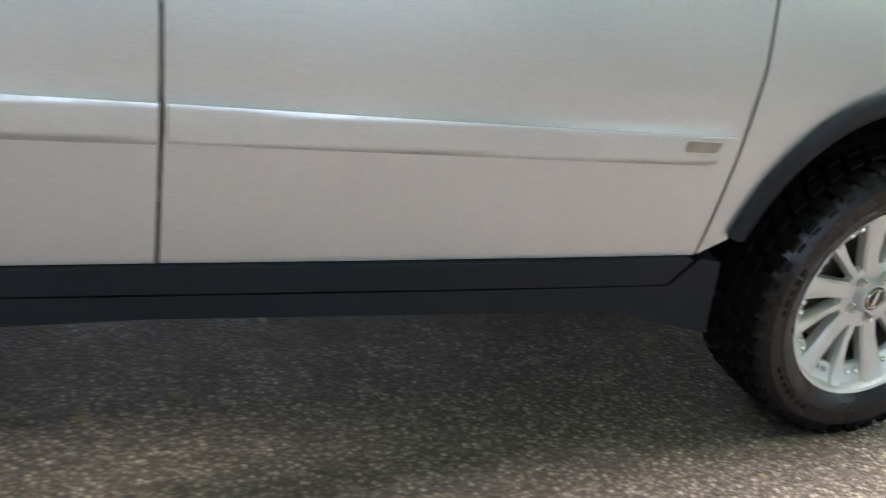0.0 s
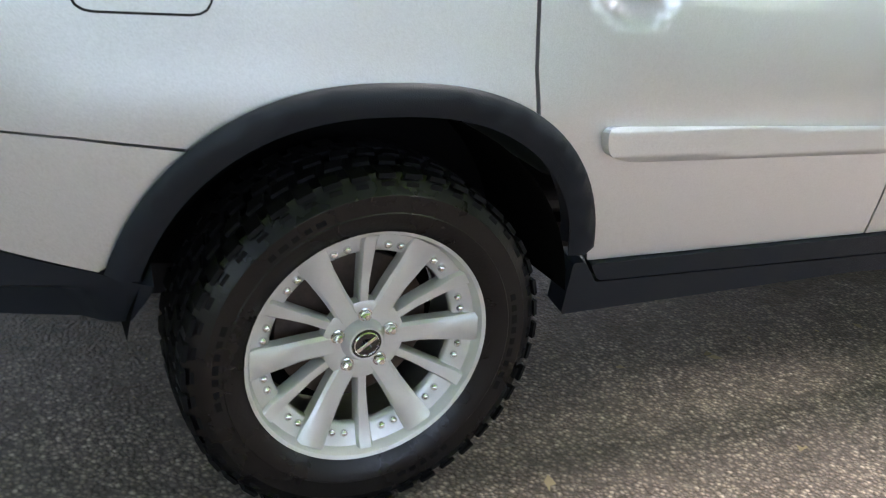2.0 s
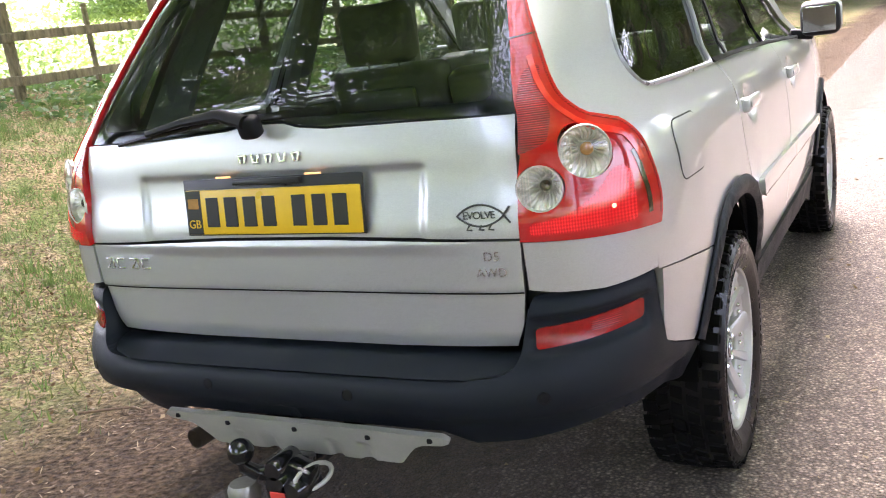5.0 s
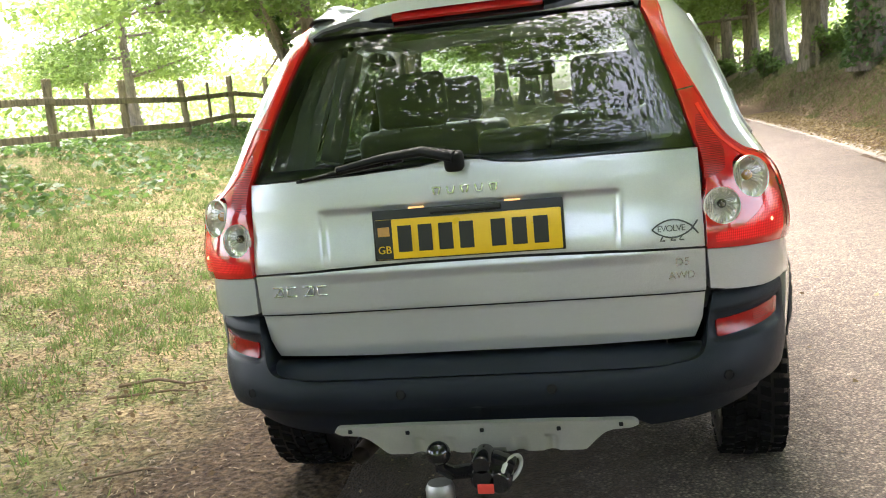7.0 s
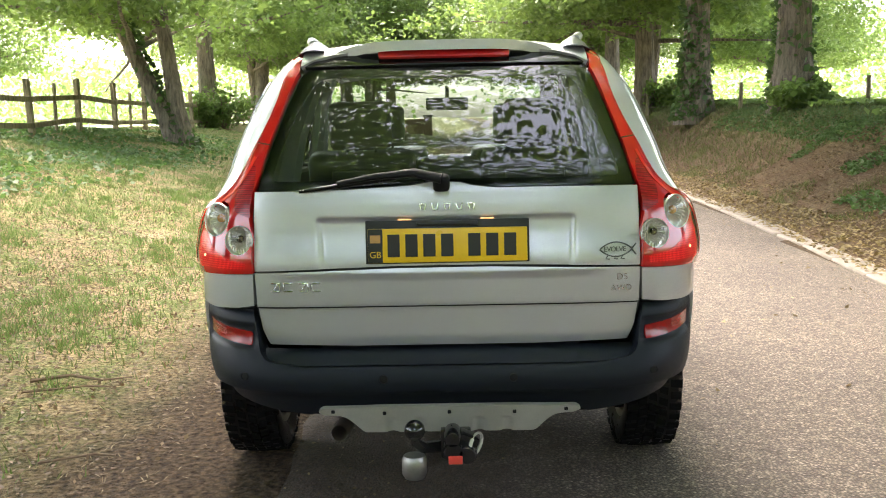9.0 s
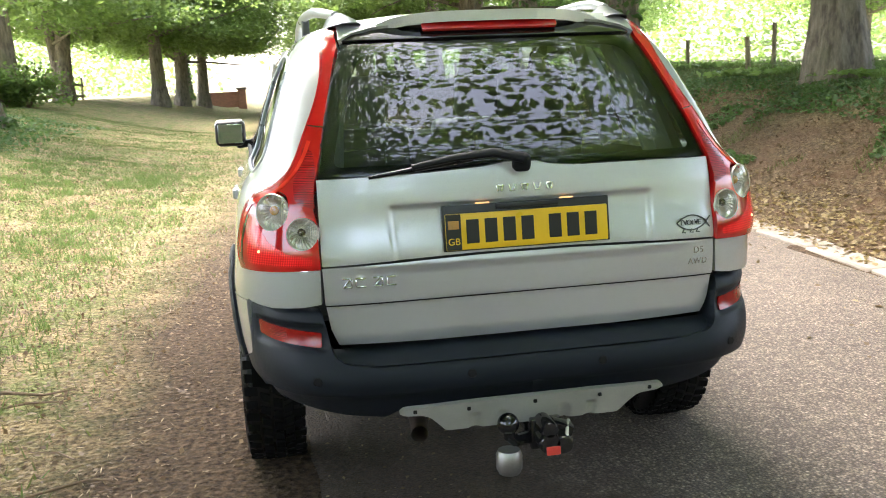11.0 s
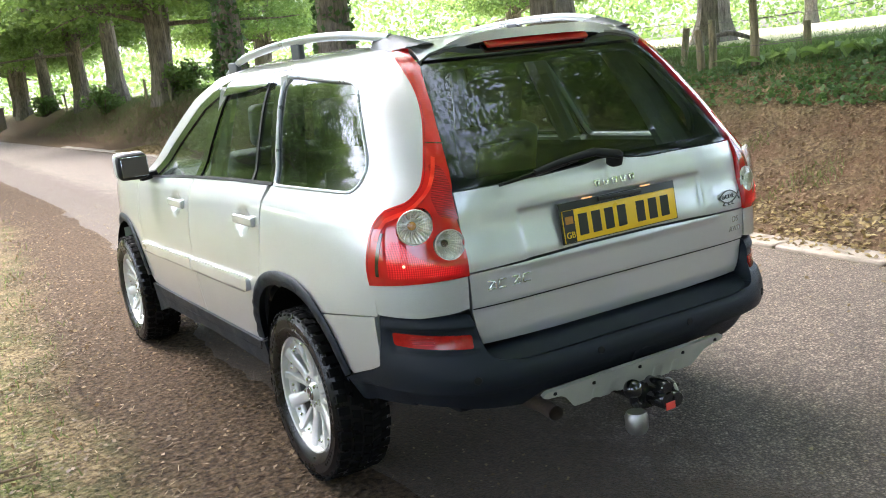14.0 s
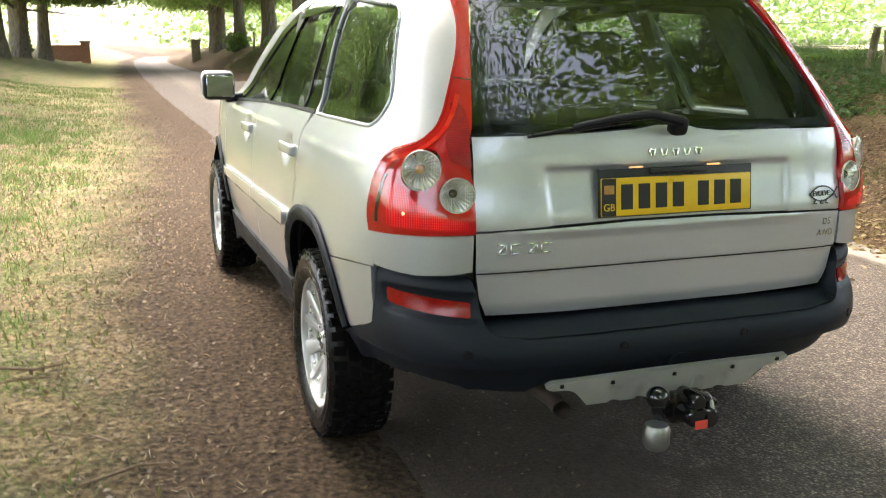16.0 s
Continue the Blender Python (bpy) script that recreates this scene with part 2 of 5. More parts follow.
M = dict(
    paint=silver_paint(),
    plastic=plain("grey_plastic", (0.010, 0.0135, 0.019), 0.5, 0, 0.15, 5, 500, 0.0006, spec=0.20),
    black=plain("black_trim", (0.008, 0.008, 0.009), 0.5, spec=0.2),
    gloss=plain("gloss_black", (0.01, 0.01, 0.011), 0.08, 0, 0.1, 3, 60, 0, 0.5, 0.03),
    rubber=plain("rubber", (0.0045, 0.0045, 0.005), 0.29, 0, 0.3, 9, 160, 0.0005, spec=0.30),
    tread=plain("tread_rubber", (0.006, 0.006, 0.0065), 0.85, 0, 0.3, 9, 160, spec=0.1),
    alloy=plain("alloy", (0.58, 0.575, 0.56), 0.42, 0.45, 0.08, 14, 300, 0, 0.5),
    chrome=plain("chrome", (0.75, 0.75, 0.74), 0.12, 1.0, 0.05),
    steel=plain("dull_steel", (0.35, 0.34, 0.32), 0.42, 0.9, 0.2, 20),
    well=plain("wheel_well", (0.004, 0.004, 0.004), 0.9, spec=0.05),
    mirror=plain("tinted_mirror", (0.52, 0.60, 0.62), 0.03, 1.0, 0.02, 3, 50, 0, 0, 0.01),
    brake=plain("brake_iron", (0.10, 0.075, 0.06), 0.6, 0.5, 0.4, 20),
    foot=plain("slate_plastic", (0.05, 0.055, 0.065), 0.4),
    emblem=plain("dull_emblem", (0.085, 0.088, 0.092), 0.4, 0.4),
    bowl=plain("lamp_bowl", (0.93, 0.91, 0.86), 0.16, 0.65, 0.06, 60, 200),
    trim=plain("satin_trim", (0.42, 0.44, 0.46), 0.34, 0.6, 0.06),
    skid=plain("brushed_skid_plate", (0.50, 0.49, 0.43), 0.45, 0.45, 0.12, 9, 200),
    seat=plain("grey_leather", (0.13, 0.14, 0.135), 0.5, 0, 0.15, 8, 200, 0.0008),
    dash=plain("dash_plastic", (0.035, 0.037, 0.04), 0.6),
    lining=plain("pale_lining", (0.36, 0.36, 0.33), 0.8),
    red=lamp_red(),
    reflector=plain("red_reflector", (0.30, 0.004, 0.004), 0.16, 0, 0.25, 60, 300, 0.0005, 0.25),
    lit=glow("lit_red_bulb", (1.0, 0.30, 0.14), 0.4),
    lit_lens=ribbed("lit_ribbed_lens", (0.42, 0.004, 0.005), (0.85, 0.025, 0.025), 60, 0.045),
    rib_lens=ribbed("ribbed_red_lens", (0.16, 0.002, 0.003), (0.62, 0.01, 0.015), 70, 0, "Z"),
    guide=ribbed("light_guide", (0.72, 0.02, 0.012), (0.85, 0.05, 0.025), 6, 0.0, "Z", 0.1),
    smoke=plain("smoky_bulb", (0.06, 0.035, 0.02), 0.12, 0.2, 0.3, 60, 200, 0, 1.0),
    rim_glass=plain("lens_rim", (0.62, 0.58, 0.52), 0.18, 0.3, 0.1),
    plate_lamp=glow("plate_lamp", (1.0, 0.50, 0.20), 0.10),
    amber=plain("amber_bulb", (0.45, 0.20, 0.05), 0.2, 0, 0.2, 40, 200, 0, 1.0),
    plate=plain("yellow_plate", (0.82, 0.50, 0.015), 0.35, 0, 0.05),
    ink=plain("plate_black", (0.01, 0.01, 0.01), 0.4),
    cream=plain("cream_print", (0.75, 0.70, 0.45), 0.5),
    glass=glass_mat("tinted_glass", (0.50, 0.56, 0.54)),
    dark_glass=glass_mat("privacy_glass", (0.22, 0.25, 0.245), 1.8),
    rear_glass=glass_mat("rear_glass", (0.34, 0.39, 0.375), 1.45),
    clear=glass_mat("clear_lens", (0.97, 0.97, 0.96)),
    asphalt=asphalt(),
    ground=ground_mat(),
    kerb=plain("kerb_concrete", (0.23, 0.198, 0.165), 0.9, 0, 0.3, 7, 70, 0.006),
    bark=bark("bark", (0.07, 0.055, 0.045), (0.26, 0.215, 0.175)),
    post=bark("weathered_oak", (0.10, 0.08, 0.05), (0.34, 0.28, 0.17)),
    leaf=leaf_mat("lime_leaves", (0.04, 0.08, 0.022), (0.15, 0.23, 0.065), (0.26, 0.38, 0.09)),
    ivy=leaf_mat("ivy_leaves", (0.03, 0.07, 0.025), (0.11, 0.18, 0.07), (0.10, 0.18, 0.04)),
    grassy=leaf_mat("grass_blades", (0.06, 0.085, 0.025), (0.19, 0.19, 0.08), (0.11, 0.14, 0.035)),
    dead=leaf_mat("dead_leaves", (0.06, 0.038, 0.022), (0.32, 0.24, 0.14), (0.12, 0.075, 0.035)),
    tuft=leaf_mat("green_tufts", (0.05, 0.095, 0.022), (0.16, 0.24, 0.07), (0.12, 0.19, 0.045)),
    fallen=leaf_mat("yellow_leaves", (0.12, 0.08, 0.035), (0.42, 0.33, 0.15), (0.14, 0.10, 0.04)),
    straw=leaf_mat("straw", (0.08, 0.055, 0.03), (0.52, 0.42, 0.25), (0.12, 0.085, 0.04)),
    pale=leaf_mat("pale_leaves", (0.22, 0.30, 0.12), (0.45, 0.52, 0.26), (0.25, 0.33, 0.12)),
    twig=plain("twig_wood", (0.16, 0.11, 0.07), 0.85, 0, 0.3, 30),
    wire=plain("rusty_wire", (0.16, 0.13, 0.11), 0.6, 0.6),
    brick=plain("old_brick", (0.30, 0.14, 0.09), 0.9, 0, 0.3, 8, 60, 0.004),
    label=plain("red_label", (0.70, 0.06, 0.04), 0.5),
)


# ---- mesh helpers ----
def empty(name):
    e = new(name)
    e.empty_display_size = 0.2
    return e


def mesh_ob(name, verts, faces, material, parent=None, smooth=True, label=""):
    me = bpy.data.meshes.new(name)
    me.from_pydata([tuple(v) for v in verts], [], [tuple(f) for f in faces])
    me.validate()
    me.materials.append(material)
    if smooth:
        me.shade_smooth()
    ob = new(name, me)
    ob.parent = parent
    if label:
        tagged(ob, label)
    return ob


def part(name, bm, material, parent, label="", smooth=True):
    me = bpy.data.meshes.new(name)
    bm.to_mesh(me)
    bm.free()
    me.materials.append(material)
    if smooth:
        me.shade_smooth()
        me.set_sharp_from_angle(angle=radians(38))
    ob = new(name, me)
    ob.parent = parent
    if label:
        tagged(ob, label)
    return ob


def rbox(bm, size, m, r=0.01, seg=2):
    """A box with rounded edges."""
    made = bmesh.ops.create_cube(bm, size=1.0)["verts"]
    bmesh.ops.scale(bm, vec=size, verts=made)
    edges = list({e for v in made for e in v.link_edges})
    out = bmesh.ops.bevel(bm, geom=edges, offset=min(r, min(size) * 0.49), segments=seg, profile=0.6, affect="EDGES")
    vs = list({v for f in out["faces"] for v in f.verts} | {v for v in made if v.is_valid})
    bmesh.ops.transform(bm, matrix=m, verts=vs)


def tube(bm, pts, radii, n=10, caps=True, flat=(1, 1)):
    """A round bar through points."""
    pts = [Vector(p) for p in pts]
    if isinstance(radii, (int, float)):
        radii = [radii] * len(pts)
    rings, side = [], None
    for i, p in enumerate(pts):
        d = (pts[min(i + 1, len(pts) - 1)] - pts[max(i - 1, 0)]).normalized()
        if side is None:
            side = d.orthogonal().normalized()
        side = (side - d * side.dot(d)).normalized()
        up = d.cross(side)
        rings.append([bm.verts.new(p + radii[i] * (flat[0] * math.cos(a) * side + flat[1] * math.sin(a) * up)) for a in (2 * math.pi * k / n for k in range(n))])
    for a, b in zip(rings, rings[1:]):
        for k in range(n):
            bm.faces.new((a[k], a[(k + 1) % n], b[(k + 1) % n], b[k]))
    if caps:
        bm.faces.new(rings[0][::-1])
        bm.faces.new(rings[-1])


def lathe(bm, profile, axis="x", n=48, centre=(0, 0, 0)):
    """Turns (along, radius) pairs about an axis."""
    rings = []
    for along, r in profile:
        ring = []
        for k in range(n):
            a = 2 * math.pi * k / n
            c, s = r * math.cos(a), r * math.sin(a)
            v = (along, c, s) if axis == "x" else ((c, along, s) if axis == "y" else (c, s, along))
            ring.append(bm.verts.new(Vector(v) + Vector(centre)))
        rings.append(ring)
    for a, b in zip(rings, rings[1:]):
        for k in range(n):
            bm.faces.new((a[k], a[(k + 1) % n], b[(k + 1) % n], b[k]))
    return rings


def fix(bm):
    bmesh.ops.recalc_face_normals(bm, faces=bm.faces)
    return bm


def hermite(xs, vs):
    xs, vs = np.array(xs, float), np.array(vs, float)
    g = np.gradient(vs, xs)

    def f(x):
        x = min(max(x, xs[0]), xs[-1])
        i = min(max(int(np.searchsorted(xs, x)) - 1, 0), len(xs) - 2)
        h = xs[i + 1] - xs[i]
        t = (x - xs[i]) / h
        return float((2 * t**3 - 3 * t * t + 1) * vs[i] + (t**3 - 2 * t * t + t) * h * g[i] + (3 * t * t - 2 * t**3) * vs[i + 1] + (t**3 - t * t) * h * g[i + 1])

    return f


# ---- the car's outer skin, as one smooth form ----
YC, NP = 0.6, 6.9
half_width = hermite([.3, .45, .55, .65, .75, .85, .95, 1.05, 1.12, 1.17, 1.22, 1.32, 1.42, 1.52, 1.6, 1.66, 1.70],
                     [.852, .878, .895, .907, .914, .915, .910, .898, .880, .850, .818, .785, .750, .710, .662, .592, .45])
half_length = hermite([.3, .5, .7, .9, .95, 1.05, 1.15, 1.2, 1.3, 1.4, 1.5, 1.6, 1.66, 1.70],
                      [1.49, 1.5, 1.51, 1.52, 1.52, 1.50, 1.49, 1.48, 1.415, 1.335, 1.25, 1.155, 1.09, 1.0])
bump_width = hermite([.3, .36, .45, .53, .6, .7, .8, .86], [.80, .825, .868, .902, .915, .924, .925, .915])
NB = 5.4
bump_length = hermite([.33, .38, .44, .50, .535, .56, .62, .66, .70, .76, .80, .84], [1.44, 1.487, 1.532, 1.568, 1.60, 1.612, 1.606, 1.585, 1.565, 1.555, 1.53, 1.48])


def skin_x(y, z):
    l, n = (half_length(z), NP) if y < YC else (3.2, 5)
    flare = .013 * math.exp(-(((z - .70) / .17) ** 4)) * math.exp(-(((y + .08) / .50) ** 6))
    return flare + half_width(z) * (1 - min(abs(y - YC) / l, 0.9999) ** n) ** (1 / n)


def skin_y(x, z):
    return YC - half_length(z) * (1 - min(abs(x) / half_width(z), 0.9999) ** NP) ** (1 / NP)


def side_skin(s):
    return lambda y, z: (s * skin_x(y, z), y, z)


def rear_skin(x, z):
    return (x, skin_y(x, z), z)


_TH = np.linspace(0, math.pi / 2, 1500)
_PX, _PY = 0.9 * np.sin(_TH) ** (2 / NP), -1.52 * np.cos(_TH) ** (2 / NP)
_S = np.concatenate([[0], np.cumsum(np.hypot(np.diff(_PX), np.diff(_PY)))])


def wrap_skin(wf, lf, s_sign, n=NP):
    """The skin round the rear corner: u runs from the centre of the tail to the flank."""
    def f(u, z):
        th = np.interp(u, _S, _TH)
        return (s_sign * wf(z) * math.sin(th) ** (2 / n), YC - lf(z) * math.cos(th) ** (2 / n), z)
    return f


def u_of_x(x, z, wf=half_width, n=NP):
    return float(np.interp(math.asin(min(abs(x) / wf(z), 1) ** (n / 2)), _TH, _S))


def u_of_y(y, z, lf=half_length, n=NP):
    return float(np.interp(math.acos(min((YC - y) / lf(z), 1) ** (n / 2)), _TH, _S))


def densify(poly, step):
    out = []
    for a, b in zip(poly, poly[1:] + poly[:1]):
        n = max(1, math.ceil(math.dist(a, b) / step))
        out += [(a[0] + (b[0] - a[0]) * k / n, a[1] + (b[1] - a[1]) * k / n) for k in range(n)]
    return out


def rounded(poly, r, seg=4):
    """A polygon with its corners rounded by r (one number, or one a corner)."""
    out, n = [], len(poly)
    for i, p in enumerate(poly):
        rr = r[i] if isinstance(r, (list, tuple)) else r
        a, c, p = Vector(poly[i - 1]), Vector(poly[(i + 1) % n]), Vector(p)
        if rr <= 0:
            out.append(tuple(p))
            continue
        da, dc = (a - p), (c - p)
        k = min(rr, da.length * 0.45, dc.length * 0.45)
        q0, q1 = p + da.normalized() * k, p + dc.normalized() * k
        for j in range(seg + 1):
            t = j / seg
            out.append(tuple((1 - t) ** 2 * q0 + 2 * t * (1 - t) * p + t * t * q1))
    return out


def inside(p, loop):
    c, (x, y) = False, p
    for (x0, y0), (x1, y1) in zip(loop, loop[1:] + loop[:1]):
        if (y0 > y) != (y1 > y) and x < (x1 - x0) * (y - y0) / (y1 - y0) + x0:
            c = not c
    return c


def panel(name, poly, surf, material, parent, step=0.04, depth=0.03, lift=0.0, off=None, label="", holes=(), centre=(0, 0.6, 0.8), sink=None):
    """A sheet-metal, plastic or glass panel: a plane outline laid on a curved skin, with turned-in edges."""
    loops = [densify([tuple(p) for p in l], step) for l in (poly, *holes)]
    e = 2e-4

    def bare(u, v):
        p = Vector(surf(u, v))
        n = (Vector(surf(u + e, v)) - p).cross(Vector(surf(u, v + e)) - p)
        n = n.normalized() if n.length > 1e-12 else Vector((0, -1, 0))
        if n.dot(p - Vector(centre)) < 0:
            n = -n
        return p + n * (lift + (off(u, v) if off else 0.0)), n

    def put(u, v):
        p, n = bare(u, v)
        if off:
            d = 1e-3
            m = (bare(u + d, v)[0] - bare(u - d, v)[0]).cross(bare(u, v + d)[0] - bare(u, v - d)[0])
            if m.length > 1e-14:
                m.normalize()
                n = m if m.dot(n) > 0 else -m
        return p, n

    flat, edges = [], []
    for l in loops:
        k = len(flat)
        flat += l
        edges += [(k + i, k + (i + 1) % len(l)) for i in range(len(l))]
    rim = np.array(flat)
    us, vs = [p[0] for p in loops[0]], [p[1] for p in loops[0]]
    for a in range(math.ceil(min(us) / step), math.floor(max(us) / step) + 1):
        for b in range(math.ceil(min(vs) / step), math.floor(max(vs) / step) + 1):
            q = (a * step, b * step)
            if np.min(np.abs(rim - q).max(1)) > step * 0.4 and inside(q, loops[0]) and not any(inside(q, h) for h in loops[1:]):
                flat.append(q)
    co, _, tris, _, _, _ = delaunay_2d_cdt([Vector(p) for p in flat], edges, [], 1, 1e-6)
    tris = [f for f in tris if inside(sum((co[i] for i in f), Vector((0, 0))) / 3, loops[0]) and not any(inside(sum((co[i] for i in f), Vector((0, 0))) / 3, h) for h in loops[1:])]
    laid = [put(u, v) for u, v in co]
    verts, norms, faces = [p for p, _ in laid], [n for _, n in laid], []
    for f in tris:
        a, b, c = (verts[i] for i in f)
        faces.append(tuple(f) if (b - a).cross(c - a).dot(norms[f[0]]) >= 0 else tuple(f)[::-1])
    if depth:
        for h, l in enumerate(loops):
            base, k = len(verts), len(l)
            turn = 1 if sum(a[0] * b[1] - b[0] * a[1] for a, b in zip(l, l[1:] + l[:1])) > 0 else -1
            ring = [put(u, v) for u, v in l]
            p0 = Vector(surf(*l[0]))
            hand = 1 if (Vector(surf(l[0][0] + e, l[0][1])) - p0).cross(Vector(surf(l[0][0], l[0][1] + e)) - p0).dot(ring[0][1]) > 0 else -1
            way = turn * hand * (1 if h == 0 else -1)
            for i in range(k):
                (a, na), (b, _) = ring[i], ring[(i + 1) % k]
                out = (b - a).cross(na) * way
                out = out.normalized() if out.length > 1e-9 else na
                q = len(verts)
                nb = ring[(i + 1) % k][1]
                verts += [a, a + (sink(a, na) if sink else -na * depth), b + (sink(b, nb) if sink else -nb * depth), b]
                norms += [out] * 4
                faces.append((q, q + 1, q + 2, q + 3) if way > 0 else (q + 3, q + 2, q + 1, q))
    ob = mesh_ob(name, verts, faces, material, parent, True, label)
    if len(ob.data.vertices) == len(norms):
        ob.data.normals_split_custom_set_from_vertices([tuple(n) for n in norms])
    return ob


def grow(poly, d):
    """The outline moved outwards by d."""
    n, out = len(poly), []
    turn = 1 if sum(a[0] * b[1] - b[0] * a[1] for a, b in zip(poly, poly[1:] + poly[:1])) > 0 else -1
    for i in range(n):
        a, c = Vector(poly[i - 1]), Vector(poly[(i + 1) % n])
        t = (c - a).normalized()
        out.append((poly[i][0] + turn * d * t.y, poly[i][1] - turn * d * t.x))
    return out


def text_mesh(body, size, depth=0.001, spacing=1.0):
    cu = bpy.data.curves.new("lettering", "FONT")
    cu.body, cu.size, cu.extrude, cu.align_x, cu.align_y, cu.space_character = body, size, depth, "CENTER", "CENTER", spacing
    tmp = bpy.data.objects.new("lettering", cu)
    scene.collection.objects.link(tmp)
    me = bpy.data.meshes.new_from_object(tmp.evaluated_get(bpy.context.evaluated_depsgraph_get()))
    bpy.data.objects.remove(tmp)
    return me


# ---- the car ----
car = tagged(empty("car"), "silver estate car with grey plastic cladding, parked half on the verge", "car")


def step01(v):
    return 1 / (1 + math.exp(max(-60, min(60, v))))


def arch_pts(cy, r, a0, a1, n=22, cz=0.385, e=2.4):
    out = []
    for k in range(n + 1):
        c, s = math.cos(radians(a0 + (a1 - a0) * k / n)), math.sin(radians(a0 + (a1 - a0) * k / n))
        out.append((cy + r * math.copysign(abs(c) ** (2 / e), c), cz + r * math.copysign(abs(s) ** (2 / e), s)))
    return out


FRONT = 2.857
QG = rounded([(-.50, 1.200), (-.535, 1.285), (-.335, 1.555), (.335, 1.605), (.18, 1.193)], [.05, .05, .07, .03, .02])
lamp_edge = hermite([.905, .97, 1.04, 1.09, 1.125, 1.145, 1.165, 1.19, 1.25, 1.34, 1.43, 1.51, 1.59, 1.665], [u_of_y(y, z) for y, z in ((-.667, .905), (-.668, .97), (-.672, 1.04), (-.681, 1.09), (-.698, 1.125), (-.714, 1.145))] + [.845, .820, .793, .765, .745, .748, .790, .871])
LAMP_Z = [.905 + .76 * k / 64 for k in range(65)]
LAMP_U = [(lamp_edge(z), z) for z in LAMP_Z]
_w = wrap_skin(half_width, half_length, 1)
LAMP_OUT = [(_w(u, z)[1], z) for u, z in LAMP_U[::-1]]


def beside(path, d):
    """A path moved sideways by d, towards the tail's middle."""
    out = []
    for i, p in enumerate(path):
        t = (Vector(path[min(i + 1, len(path) - 1)]) - Vector(path[max(i - 1, 0)])).normalized()
        out.append((p[0] - d * t.y, p[1] + d * t.x))
    return out


def stripe(z0, z1, d0, d1):
    run = [p for p in LAMP_U if z0 <= p[1] <= z1]
    return beside(run, d0) + beside(run, d1)[::-1]

LAMP_IN = [(.508, 1.655), (.52, 1.59), (.56, 1.47), (.595, 1.35), (.624, 1.235), (.637, 1.19), (.638, 1.05), (.639, .922)]


def dent(cy, cz, ry, rz, d):
    def f(y, z):
        q = ((y - cy) / ry) ** 2 + ((z - cz) / rz) ** 2
        return -d * math.exp(-q * q * 1.2)
    return f


def door(s, outline, handle_y, mould, label):
    surf = side_skin(s)
    d = panel("door", outline, surf, M["paint"], car, 0.025, 0.035, off=dent(handle_y + 0.05, 1.03, 0.078, 0.050, 0.023), label=label)
    bm = bmesh.new()
    x = skin_x(handle_y, 1.03)
    tilt = math.degrees(math.atan2(skin_x(handle_y + .1, 1.03) - skin_x(handle_y - .1, 1.03), .2))
    base = pose(s * (x + 0.012), handle_y, 1.036, 0, 0, -s * tilt)
    rbox(bm, (0.022, 0.235, 0.042), base, 0.011, 3)
    rbox(bm, (0.035, 0.055, 0.046), base @ pose(-s * 0.008, -0.085, 0), 0.012, 2)
    part("door_handle", bm, M["paint"], d)
    bm = bmesh.new()
    lathe(bm, [(0.026, 0.0001), (0.026, 0.008), (0.022, 0.0095)], "x", 14, (0, 0, 0))
    bmesh.ops.transform(bm, matrix=pose(s * (x + 0.001) if s > 0 else s * (x + 0.027 * 2 - 0.026), handle_y - 0.088, 1.036), verts=bm.verts)
    part("door_lock", fix(bm), M["trim"], d)
    panel("side_moulding", mould, surf, M["paint"], d, 0.009, 0.026, lift=0.022, off=lambda y, z: (lambda q: -0.05 * q - 0.22 * max(0, q - .026) - 0.60 * max(0, -q - .022))(z - .7465 + .0165 * (y - .43)))
    return d


